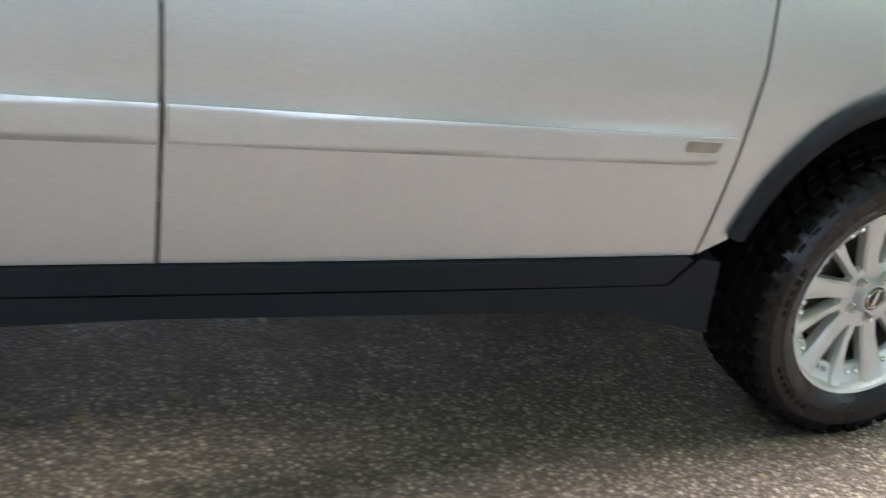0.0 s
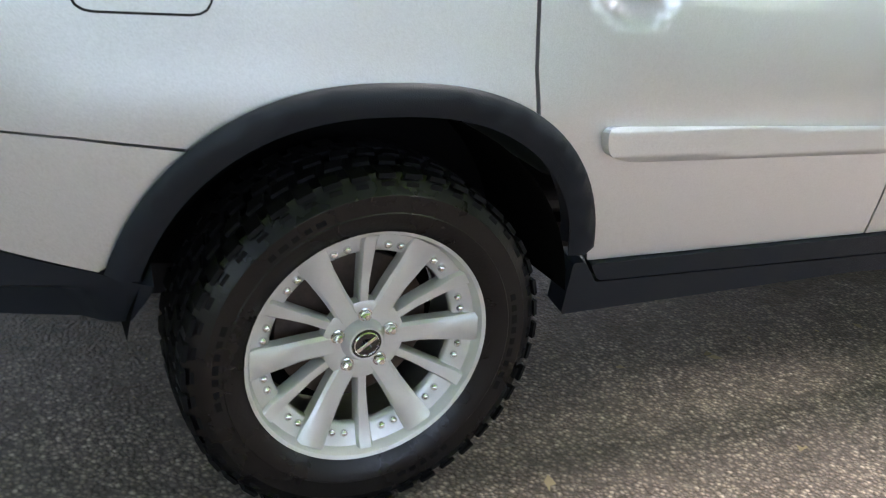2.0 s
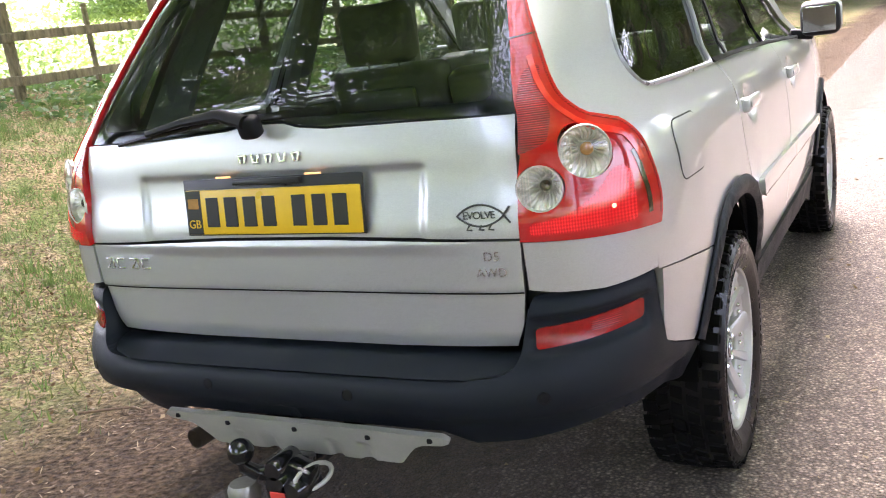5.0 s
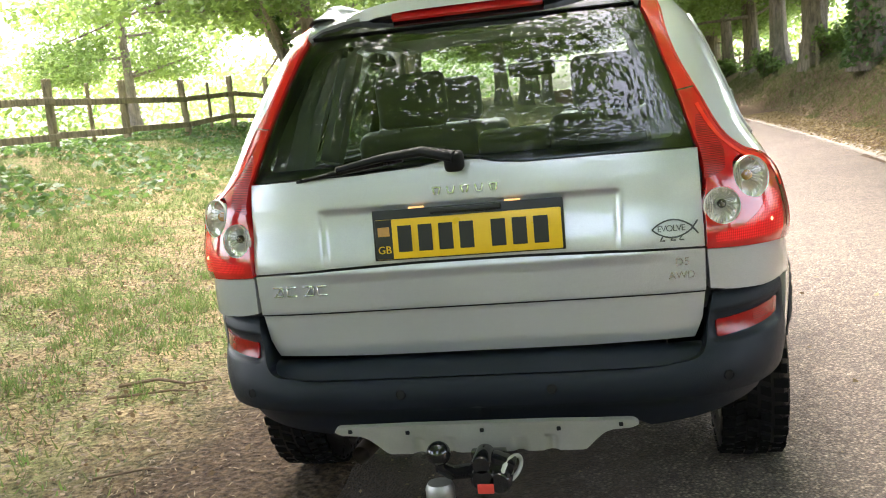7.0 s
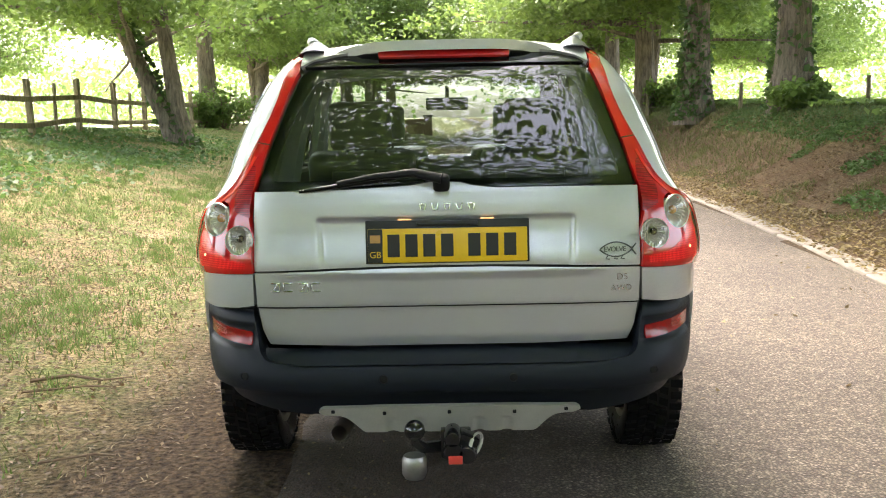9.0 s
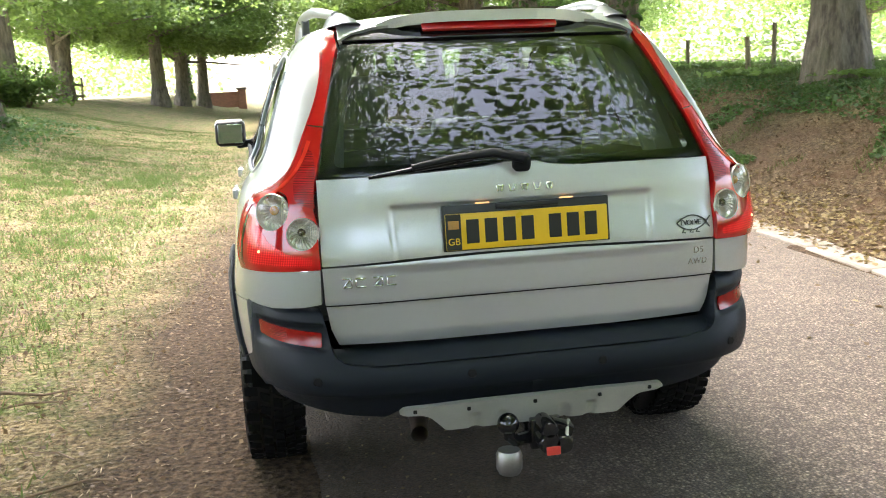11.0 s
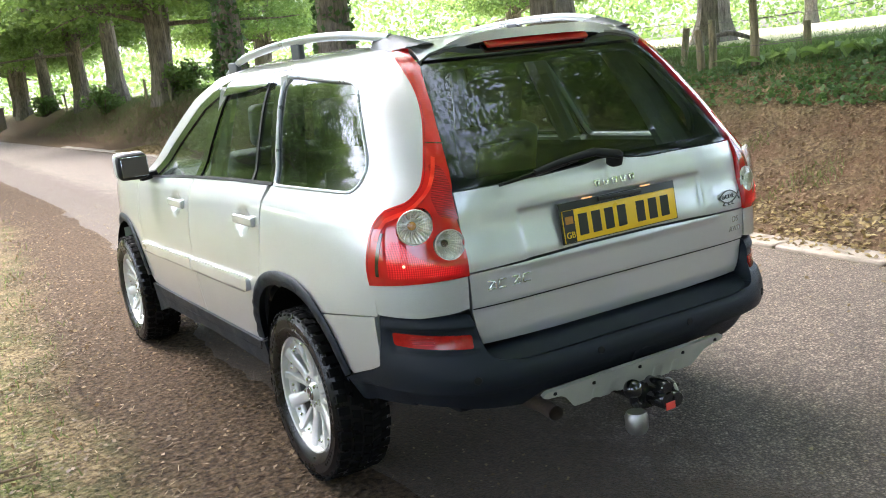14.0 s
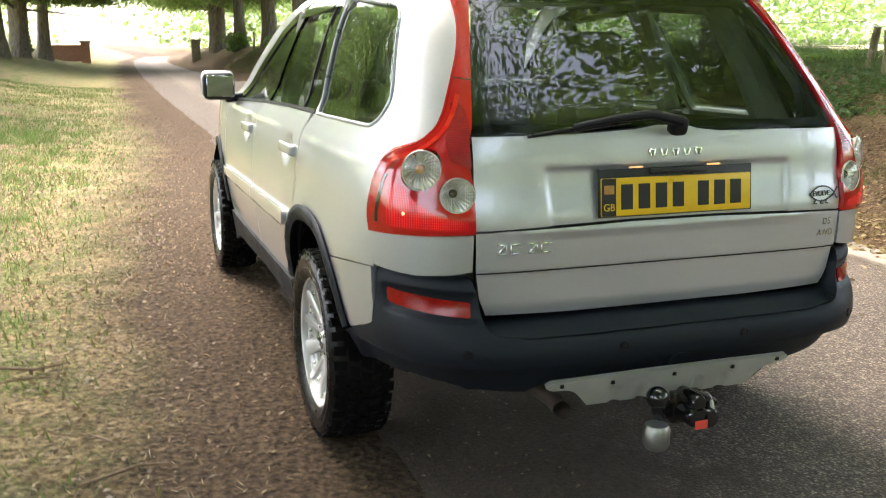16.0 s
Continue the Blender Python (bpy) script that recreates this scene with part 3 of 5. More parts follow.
for s in (1, -1):
    surf = side_skin(s)
    # rear quarter panel round its fixed window
    q = [(.212, 1.188), (.248, 1.12), (.254, 1.0), (.262, .88), (.274, .800)] + arch_pts(0, .466, 57, 130) + [(-.335, .763), (-.50, .783), (-.674, .797), (-.671, .900)]
    q += LAMP_OUT[::-1][1:] + [(-.30, 1.655), (.39, 1.655)]
    panel("quarter_panel", q, surf, M["paint"], car, 0.03, 0.03, holes=[grow(QG, .004)])
    panel("quarter_window", QG, surf, M["dark_glass"], car, 0.05, 0.0, lift=-0.006, label="dark privacy glass")
    bm = bmesh.new()
    ring = [Vector(surf(*p)) for p in densify(grow(QG, .007), .02)]
    tube(bm, ring + ring[:2], .0065, 8, False)
    part("window_trim", bm, M["trim"], car, "satin grey window surround")
    # lower quarter corner, part of the bumper cover
    low = [(-.660, .793), (-.50, .779), (-.335, .758)] + arch_pts(0, .466, 131, 160, 8)[1:] + [(-.47, .556), (-.60, .598), (-.640, .615), (-.655, .67)]
    panel("bumper_side_panel", low, surf, M["paint"], car, 0.03, 0.03, lift=0.001)
    # fuel flap on the right only
    if s > 0:
        fl = rounded([(-.492, .963), (-.492, 1.104), (-.300, 1.104), (-.300, .963)], .03)
        panel("flap_gap", grow(fl, .004), surf, M["black"], car, 0.03, 0.0, lift=0.0006, holes=[fl])
        panel("fuel_flap", fl, surf, M["paint"], car, 0.03, 0.004, lift=0.0018)
        panel("finger_notch", rounded([(-.492, 1.012), (-.492, 1.052), (-.472, 1.046), (-.468, 1.032), (-.472, 1.018)], .008), surf, M["trim"], car, 0.02, 0.001, lift=0.0026)
    # doors
    rd = [(.258, 1.184), (.262, 1.12), (.262, 1.0), (.270, .88), (.283, .800)] + arch_pts(0, .466, 54, 16, 12)[1:] + [(.472, .486), (1.276, .482), (1.276, .7), (1.273, .9), (1.262, 1.06), (1.245, 1.172)]
    rm = rounded([(.425, .784), (.432, .728), (.50, .709), (1.274, .702), (1.274, .766)], [.02, .05, .03, 0, 0])
    door(s, rd, .415, rm, "silver rear door with a raised body moulding")
    fd = [(1.251, 1.172), (1.268, 1.06), (1.280, .9), (1.283, .7), (1.283, .482), (2.33, .474), (2.345, .70), (2.352, .87), (2.340, 1.0), (2.30, 1.13), (1.8, 1.158)]
    fm = rounded([(1.286, .766), (1.286, .705), (2.285, .685), (2.332, .742)], [0, 0, .03, .02])
    fdo = door(s, fd, 1.45, fm, "silver front door with a raised body moulding")
    mk = rounded([(2.203, .735), (2.287, .733), (2.272, .705), (2.206, .707)], .008)
    panel("side_repeater", mk, surf, M["clear"], fdo, 0.02, 0.004, lift=0.0230)
    panel("repeater_base", mk, surf, M["steel"], fdo, 0.02, 0.004, lift=0.0222)
    # front wing
    fw = [(2.338, .476), (2.353, .70), (2.360, .87), (2.348, 1.0), (2.308, 1.128), (3.0, 1.09), (3.45, .99), (3.6, .75), (3.55, .45)] + arch_pts(FRONT, .466, 12, 168, 26)
    panel("front_wing", fw, surf, M["paint"], car, 0.04, 0.03)
    # window line: black frames with panes
    rg = rounded([(.262, 1.195), (.425, 1.590), (1.035, 1.572), (1.185, 1.178)], .02)
    fg = rounded([(1.262, 1.176), (1.112, 1.568), (1.33, 1.500), (1.66, 1.32), (1.95, 1.150)], .02)
    frame_out = [(.206, 1.190), (.345, 1.612), (.352, 1.640), (1.05, 1.628), (1.20, 1.600), (1.42, 1.520), (1.76, 1.330), (2.10, 1.140), (1.6, 1.160), (1.2, 1.172), (.7, 1.184)]
    panel("window_frame", frame_out, surf, M["gloss"], car, 0.04, 0.02, lift=-0.002, holes=[rg, fg])
    for g, nm in ((rg, "rear_door_window"), (fg, "front_door_window")):
        panel(nm, g, surf, M["glass"], car, 0.06, 0.0, lift=-0.008)
    panel("window_divider", [(.44, 1.190), (.505, 1.59), (.525, 1.59), (.465, 1.190)], surf, M["black"], car, 0.05, 0.006, lift=-0.001)
    panel("belt_trim", [(.205, 1.183), (.205, 1.196), (.7, 1.190), (1.2, 1.178), (1.6, 1.165), (2.1, 1.143), (2.1, 1.132), (1.6, 1.154), (1.2, 1.167), (.7, 1.179)], surf, M["black"], car, 0.05, 0.012, lift=0.006)
    panel("wind_deflector", rounded([(.50, 1.575), (.50, 1.600), (1.04, 1.586), (1.06, 1.545)], .012), surf, M["gloss"], car, 0.05, 0.004, lift=0.012)
    # roof side and windscreen pillar
    panel("roof_side", [(.352, 1.640), (.39, 1.655), (-.30, 1.655), (-.36, 1.668), (1.1, 1.668), (1.30, 1.640), (1.55, 1.545), (1.88, 1.355), (2.25, 1.135), (2.10, 1.140), (1.76, 1.330), (1.42, 1.520), (1.20, 1.600), (1.05, 1.628)], surf, M["paint"], car, 0.04, 0.02)
    # sill and wheel-arch cladding
    panel("door_cladding", rounded([(.474, .484), (.505, .440), (1.28, .428), (2.28, .410), (2.328, .472), (1.28, .480)], .012), surf, M["plastic"], car, 0.04, 0.03, lift=0.012)
    panel("sill", rounded([(.438, .362), (.432, .49), (.462, .488), (.50, .436), (1.28, .422), (2.29, .405), (2.345, .470), (2.40, .46), (2.44, .27), (2.33, .30), (2.15, .348), (1.28, .375)], .008), surf, M["plastic"], car, 0.04, 0.06, lift=0.010)
    for cy, a0, a1 in ((0, 163, 13), (FRONT, 167, 12)):
        band = arch_pts(cy, .480, a0, a1, 40) + arch_pts(cy, .424, a1, a0, 40)
        panel("wheel_arch_trim", band, surf, M["plastic"], car, 0.03, 0.07, lift=0.010, off=lambda y, z, c=cy: (lambda r: 0.010 - 0.6 * max(0, .448 - r) - 1.1 * max(0, r - .470))((abs(y - c) ** 2.4 + max(0, z - .385) ** 2.4) ** (1 / 2.4)))
        bm = bmesh.new()
        n = 26
        for x0, x1, r0, r1 in ((.885, .56, .432, .425), (.56, .555, .425, .02)):
            rows = [[bm.verts.new((s * x, cy + r * math.cos(a), .375 + r * math.sin(a))) for a in (math.pi * (.035 + .93 * k / n) for k in range(n + 1))] for x, r in ((x0, r0), (x1, r1))]
            for k in range(n):
                bm.faces.new((rows[0][k], rows[0][k + 1], rows[1][k + 1], rows[1][k]))
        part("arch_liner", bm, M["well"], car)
    # painted corner below the lamp
    ws = wrap_skin(half_width, half_length, s)
    corner = [(u_of_x(.642, .918), .918)] + [(u_of_y(-.671, .904), .904), (u_of_y(-.677, .804), .804), (u_of_x(.79, .797), .797), (u_of_x(.70, .803), .803), (u_of_x(.645, .812), .812)]
    panel("bumper_corner_panel", corner, ws, M["paint"], car, 0.03, 0.03, lift=0.002)
    # tail light
    lamp = LAMP_U[::-1] + [(u_of_x(x, z), z) for x, z in LAMP_IN[::-1]]

    def bulge(u, z):
        return (0.014 + 0.010 * step01((.84 - u) / .03)) * math.exp(-(((z - 1.03) / .13) ** 4)) + 0.004

    eyes = [(.762, 1.092, .056), (.683, 1.028, .048)]
    pits = [[(u_of_x(cx, cz) + r * 1.03 * math.cos(2 * math.pi * k / 28), cz + r * 1.03 * math.sin(2 * math.pi * k / 28)) for k in range(28)] for cx, cz, r in eyes]
    tl = panel("tail_light", lamp, ws, M["red"], car, 0.016, 0.03, off=bulge, holes=pits, label="glossy red tail light running up the pillar")
    panel("side_groove", stripe(.94, 1.10, .040, .053), ws, M["smoke"], tl, 0.012, 0.002, off=bulge, lift=0.0012)
    panel("light_guide", stripe(1.055, 1.32, .028, .042), ws, M["guide"], tl, 0.012, 0.002, off=bulge, lift=0.0024)
    panel("lamp_seam", [(u_of_x(.594, 1.337), 1.337), (u_of_x(.594, 1.3405), 1.3405), (lamp_edge(1.345) - .004, 1.3475), (lamp_edge(1.345) - .004, 1.344)], ws, M["smoke"], tl, 0.012, 0.001, off=bulge, lift=0.0008)
    ribs = rounded([(u_of_x(.640, 1.10), 1.10), (u_of_x(.637, 1.27), 1.27), (u_of_x(.665, 1.28), 1.28), (u_of_x(.700, 1.18), 1.18), (u_of_x(.695, 1.12), 1.12)], .012)
    panel("ribbed_lens", ribs, ws, M["rib_lens"], tl, 0.012, 0.001, off=bulge, lift=0.0008)
    win = rounded([(.655, .934), (.655, .956), (.73, .968), (.79, .998), (.835, 1.045), (.862, 1.052), (.885, 1.03), (.888, .932)], .012)
    panel("lit_lens", win, ws, M["lit_lens"], tl, 0.012, 0.001, off=bulge, lift=0.0010, label="glowing ribbed running light")
    ridge = stripe(.92, 1.66, .006, .010)
    panel("lens_edge", ridge, ws, M["rib_lens"], tl, 0.012, 0.001, off=bulge, lift=0.0008)
    for cx, cz, r in eyes:
        p = Vector(ws(u_of_x(cx, cz), cz))
        n = Vector((s * 0.52, -0.84, 0.10)).normalized() if cx > .7 else Vector((s * 0.25, -0.96, 0.08)).normalized()
        m = Matrix.Translation(p + n * 0.004) @ n.to_track_quat("Z", "Y").to_matrix().to_4x4()
        bm = bmesh.new()
        lathe(bm, [(.012, r * 1.06), (.018, r * 1.02), (.016, r * .97)], "z", 36)
        bmesh.ops.transform(bm, matrix=m, verts=bm.verts)
        part("lens_ring", bm, M["rim_glass"], tl)
        bm = bmesh.new()
        rings = lathe(bm, [(.012, r), (-.004, r * .95), (-.008, r * .74), (-.012, r * .66), (-.024, r * .46), (-.034, r * .27)], "z", 48)
        for i, ring in enumerate(rings):
            for k, v in enumerate(ring):
                v.co.x += s * r * (0, .01, .10, .16, .20, .22)[i]
                v.co.y += r * (0, .01, .05, .08, .10, .11)[i]
                v.co.z += (0, .0045, .0045, .0065, .0055, 0)[i] * (k % 2)
        bm.faces.new(rings[-1])
        bmesh.ops.transform(bm, matrix=m, verts=bm.verts)
        part("lamp_bowl", fix(bm), M["bowl"], tl, smooth=False)
        bm = bmesh.new()
        bmesh.ops.create_uvsphere(bm, u_segments=16, v_segments=10, radius=r * .27)
        bmesh.ops.transform(bm, matrix=m @ pose(s * r * .21, r * .10, -.016), verts=bm.verts)
        part("bulb", bm, M["amber"] if cx > .7 else M["smoke"], tl)
        for k in range(4):
            bm = bmesh.new()
            d = -.86 + .13 * k
            half = r * math.sqrt(max(0.02, 1 - d * d)) * .86
            tube(bm, [m @ Vector((s * r * d, -half, .004)), m @ Vector((s * r * d, half, .004))], .0013, 6)
            part("lens_rib", bm, M["rim_glass"], tl)
        bm = bmesh.new()
        rings = lathe(bm, [(.015, r), (.021, r * .8), (.025, r * .45), (.026, r * .1)], "z", 32)
        bm.faces.new(rings[-1])
        bmesh.ops.transform(bm, matrix=m, verts=bm.verts)
        c = part("clear_lens", fix(bm), M["clear"], tl)
        c.visible_shadow = False
    bm = bmesh.new()
    p = Vector(ws(.837, .975))
    bmesh.ops.create_uvsphere(bm, u_segments=12, v_segments=8, radius=.0055, matrix=Matrix.Translation(p + Vector((s * .013, -.018, 0))))
    part("lit_bulb", bm, M["lit"], tl)

# ---- tailgate and rear window ----
RW = [(-.64, 1.192), (-.628, 1.235), (-.595, 1.35), (-.56, 1.47), (-.518, 1.59), (-.50, 1.622), (.50, 1.622), (.518, 1.59), (.56, 1.47), (.595, 1.35), (.628, 1.235), (.64, 1.192), (.40, 1.196), (.17, 1.196), (.09, 1.205), (.05, 1.216), (-.05, 1.218), (-.12, 1.208), (-.3, 1.198)]


def tail_off(x, z):
    """A shallow recess for the plate with a crisp upper ledge."""
    if z > 1.125:
        return 0.0
    inx = 1 / (1 + math.exp(max(-60, min(60, (abs(x) - (.415 + .05 * (z - 1.0))) / .004))))
    return -0.009 * inx / (1 + math.exp(max(-60, min(60, (z - 1.094) / .0028)))) * 1.0


tg = panel("tailgate", [(-.635, 1.187), (-.3, 1.192), (-.12, 1.201), (-.05, 1.211), (.05, 1.209), (.09, 1.198), (.17, 1.190), (.40, 1.190), (.635, 1.187), (.6365, 1.05), (.637, .928), (.40, .934), (.15, .940), (-.15, .940), (-.40, .934), (-.637, .928), (-.6365, 1.05)], rear_skin, M["paint"], car, 0.008, 0.03, off=tail_off, label="silver upper tailgate with a recess for the plate")
panel("lower_tailgate", [(-.637, .922), (-.40, .928), (-.15, .934), (.15, .934), (.40, .928), (.637, .922), (.634, .81), (.622, .73), (.60, .676), (.3, .668), (-.3, .668), (-.60, .676), (-.622, .73), (-.634, .81)], rear_skin, M["paint"], car, 0.0125, 0.03,
      off=lambda x, z: 0.007 * math.exp(-(((z - .918) / .014) ** 2)) * (1 / (1 + math.exp((abs(x) - .50) / .03))) - 0.007 / (1 + math.exp(max(-60, min(60, (z - .806) / .0016)))) - 0.25 * max(0, .70 - z))
panel("tailgate_seam", [(-.634, .8035), (-.634, .8075), (.634, .8075), (.634, .8035)], rear_skin, M["black"], car, 0.03, 0.0, lift=0.0012)
panel("rear_window", RW, rear_skin, M["rear_glass"], car, 0.04, 0.0, lift=-0.004, label="dark tinted rear window")
inner = [(-.585, 1.225), (-.545, 1.36), (-.50, 1.48), (-.455, 1.56), (-.40, 1.575), (.40, 1.575), (.455, 1.56), (.50, 1.48), (.545, 1.36), (.585, 1.225)]
panel("window_border", RW, rear_skin, M["gloss"], car, 0.05, 0.0, lift=-0.010, holes=[rounded(inner, .03)])

# spoiler, brake lamp, roof
ROOF_Z = 1.655


def roof_skin(a, y):
    yy = max(y, YC - half_length(ROOF_Z) + 0.012)
    w = skin_x(yy, ROOF_Z) if y < 1.2 else skin_x(1.2, ROOF_Z) * (1 - 0.03 * (y - 1.2))
    drop = 0.10 * max(0, y - 0.95) ** 2 + 0.03 * max(0, -0.1 - y) ** 1.5
    return (a * w, y, ROOF_Z + 0.050 * (1 - abs(a) ** 4.5) - drop)


panel("roof", [(-1, -.50), (-.72, -.535), (-.4, -.555), (.4, -.555), (.72, -.535), (1, -.50), (1, 1.30), (.5, 1.48), (-.5, 1.48), (-1, 1.30)], roof_skin, M["paint"], car, 0.03, 0.028, sink=lambda p, n: Vector((0, .018, -.034)) if p.y < -.45 else -n * .028)
panel("spoiler_underside", [(-.52, 1.608), (-.44, 1.655), (.44, 1.655), (.52, 1.608)], rear_skin, M["gloss"], car, 0.04, 0.03, lift=0.004)
panel("spoiler_lip", [(-.513, 1.603), (-.47, 1.626), (-.40, 1.643), (-.30, 1.652), (0, 1.655), (.30, 1.652), (.40, 1.643), (.47, 1.626), (.513, 1.603), (.508, 1.667), (0, 1.676), (-.508, 1.667)], rear_skin, M["paint"], car, 0.03, 0.02, lift=0.012)
panel("high_brake_light", rounded([(-.235, 1.626), (-.235, 1.656), (.235, 1.656), (.235, 1.626)], .008), rear_skin, M["red"], car, 0.03, 0.01, lift=0.019, label="red strip brake light under the roof spoiler")
for s in (1, -1):
    bm = bmesh.new()
    pts = [(s * .50, -.30, 1.708), (s * .545, -.05, 1.738), (s * .572, .35, 1.752), (s * .575, .8, 1.738), (s * .568, 1.15, 1.705), (s * .555, 1.38, 1.655)]
    ys = [p[1] for p in pts]
    fx, fz, fr = hermite(ys, [p[0] for p in pts]), hermite(ys, [p[2] for p in pts]), hermite(ys, [.016, .018, .018, .018, .017, .012])
    run = [ys[0] + (ys[-1] - ys[0]) * k / 28 for k in range(29)]
    tube(bm, [(fx(y), y, fz(y)) for y in run], [fr(y) for y in run], 12, True, (1.0, 1.0))
    rail = part("roof_rail", bm, M["trim"], car, "satin metal roof rail on dark feet")
    bm = bmesh.new()
    rows = []
    for y, x, h, w in ((-.50, .470, .004, .070), (-.44, .474, .020, .120), (-.37, .482, .038, .140), (-.29, .495, .052, .120), (-.20, .510, .044, .050)):
        rows.append([bm.verts.new((s * (x + dx * w / 2), y, 1.668 + dz * h)) for dx, dz in ((-1, -.3), (-.62, .55), (-.15, 1), (.15, 1), (.62, .55), (1, -.3))])
    for a, b in zip(rows, rows[1:]):
        for k in range(5):
            bm.faces.new((a[k], a[k + 1], b[k + 1], b[k]))
    bm.faces.new(rows[-1])
    bm.faces.new(rows[0][::-1])
    fix(bm)
    part("rail_foot", bm, M["foot"], rail)
    for y, l, z in ((.40, .09, 1.712), (1.22, .12, 1.672)):
        bm = bmesh.new()
        rbox(bm, (.030, l, .075), pose(s * .57, y, z), .012, 3)
        part("rail_foot", bm, M["foot"], rail)

# wiper
bm = bmesh.new()
rbox(bm, (.055, .045, .055), pose(-.012, -.925, 1.212, 15), .018, 3)
tube(bm, [(-.01, -.945, 1.226), (-.10, -.925, 1.246), (-.22, -.922, 1.236), (-.35, -.915, 1.214)], [.019, .017, .013, .010], 10, True, (1, .7))
wiper = part("rear_wiper", bm, M["black"], car, "black rear wiper at rest")
bm = bmesh.new()
tube(bm, [(-.16, -.905, 1.228), (-.33, -.902, 1.208), (-.48, -.890, 1.188)], [.008, .009, .005], 8)
part("wiper_blade", bm, M["rubber"], wiper)

# number plate
plate = part("number_plate", (lambda b: (rbox(b, (.522, .008, .112), Matrix(), .004, 2), b)[1])(bmesh.new()), M["plate"], car, "yellow rear number plate")
PL = pose(0.004, -.921, 1.008, -6, 0, 0)
plate.matrix_basis = PL
bm = bmesh.new()
rbox(bm, (.536, .006, .142), pose(0, .004, .012), .005, 2)
rbox(bm, (.20, .012, .016), pose(0, -.006, .072), .004, 2)
rbox(bm, (.012, .010, .012), pose(.05, -.004, .064), .004, 2)
part("plate_holder", bm, M["ink"], plate)
bm = bmesh.new()
rbox(bm, (.048, .002, .110), pose(-.236, -.004, 0), .001, 1)
part("country_band", bm, M["ink"], plate)
bm = bmesh.new()
rbox(bm, (.034, .002, .026), pose(-.236, -.0055, .022), .001, 1)
part("flag_patch", bm, M["amber"], plate)
me = text_mesh("GB", .030, .0006)
me.materials.append(M["plate"])
gb = new("country_letters", me)
gb.parent = plate
gb.matrix_basis = pose(-.236, -.0058, -.030, 90)
for k in range(7):
    bm = bmesh.new()
    x = -.176 + .0585 * k + (.030 if k > 3 else 0)
    rbox(bm, (.040, .002, .074), pose(x, -.0048, 0), .003, 1)
    part("plate_bar", bm, M["ink"], plate)
for sx in (-1, 1):
    bm = bmesh.new()
    rbox(bm, (.045, .010, .005), pose(sx * .135, -.908, 1.092, -10), .002, 1)
    part("plate_lamp", bm, M["plate_lamp"], car)


def on_tail(name, x, z, items, material, label="", parent=tg):
    """Small raised shapes on the tailgate: rounded bars given as (dx, dz, width, height, lean)."""
    bm = bmesh.new()
    y = skin_y(x, z) - tail_off(x, z) if z > .93 else skin_y(x, z) - .005
    tilt = math.degrees(math.atan2(skin_y(x, z + .03) - skin_y(x, z - .03), .06))
    yaw = math.degrees(math.atan2(skin_y(x + .05, z) - skin_y(x - .05, z), .1))
    base = pose(x, y - .004, z, -tilt, 0, yaw)
    for dx, dz, w, h, lean in items:
        rbox(bm, (w, .006, h), base @ pose(dx, 0, dz, 0, lean, 0), .002, 1)
    return part(name, bm, material, parent, label), base


for k in range(5):
    on_tail("maker_letter", .004 - .079 + .040 * k, 1.132, [(-.008, 0, .007, .024, -14), (.008, 0, .007, .024, 14), (0, -.009 if k % 2 else .009, .020, .006, 0)], M["chrome"])
for k in range(4):
    dx = -.066 + .041 * k + (.012 if k > 1 else 0)
    bars = [(0, .013, .032, .005, 0), (0, -.013, .032, .005, 0), (-.014 if k % 2 else .014, 0, .005, .028, 0)]
    if k in (0, 2):
        bars += [(0, 0, .006, .034, 40)]
    on_tail("model_letter", -.50 + dx, .876, bars, M["chrome"])
for word, x, z, size in (("D5", .575, .892, .030), ("AWD", .572, .856, .028)):
    me = text_mesh(word, size, .0015, 1.05)
    me.materials.append(M["chrome"])
    b = new("drive_badge", me)
    b.parent = tg
    yaw = math.degrees(math.atan2(skin_y(x + .05, z) - skin_y(x - .05, z), .1))
    b.matrix_basis = pose(x, skin_y(x, z) - .010, z, 92, 0, yaw)
# fish emblem
x, z = .556, .982
em = pose(x, skin_y(x, z) - tail_off(x, z) - .004, z, 88, 0, math.degrees(math.atan2(skin_y(x + .05, z) - skin_y(x - .05, z), .1)))
bm = bmesh.new()
for q in (1, -1):
    tube(bm, [em @ Vector((-.054 + .102 * k / 12, q * .024 * math.sin(math.pi * k / 12.6) ** .8, 0)) for k in range(13)] + [em @ Vector((.066, -q * .018, 0))], .0024, 6)
for fx in (-.028, .0, .022):
    tube(bm, [em @ Vector((fx, -.021, 0)), em @ Vector((fx - .006, -.031, 0)), em @ Vector((fx + .006, -.032, 0))], .0023, 6)
part("fish_emblem", bm, M["emblem"], tg, "dark fish outline emblem with feet")
me = text_mesh("EVOLVE", .0235, .001, .86)
me.materials.append(M["emblem"])
b = new("emblem_letters", me)
b.parent = tg
b.matrix_basis = em @ pose(-.004, 0, 0)

# ---- rear bumper ----
def bu_x(x, z):
    return u_of_x(x, z, bump_width, NB)


def bu_y(y, z):
    return u_of_y(y, z, bump_length, NB)


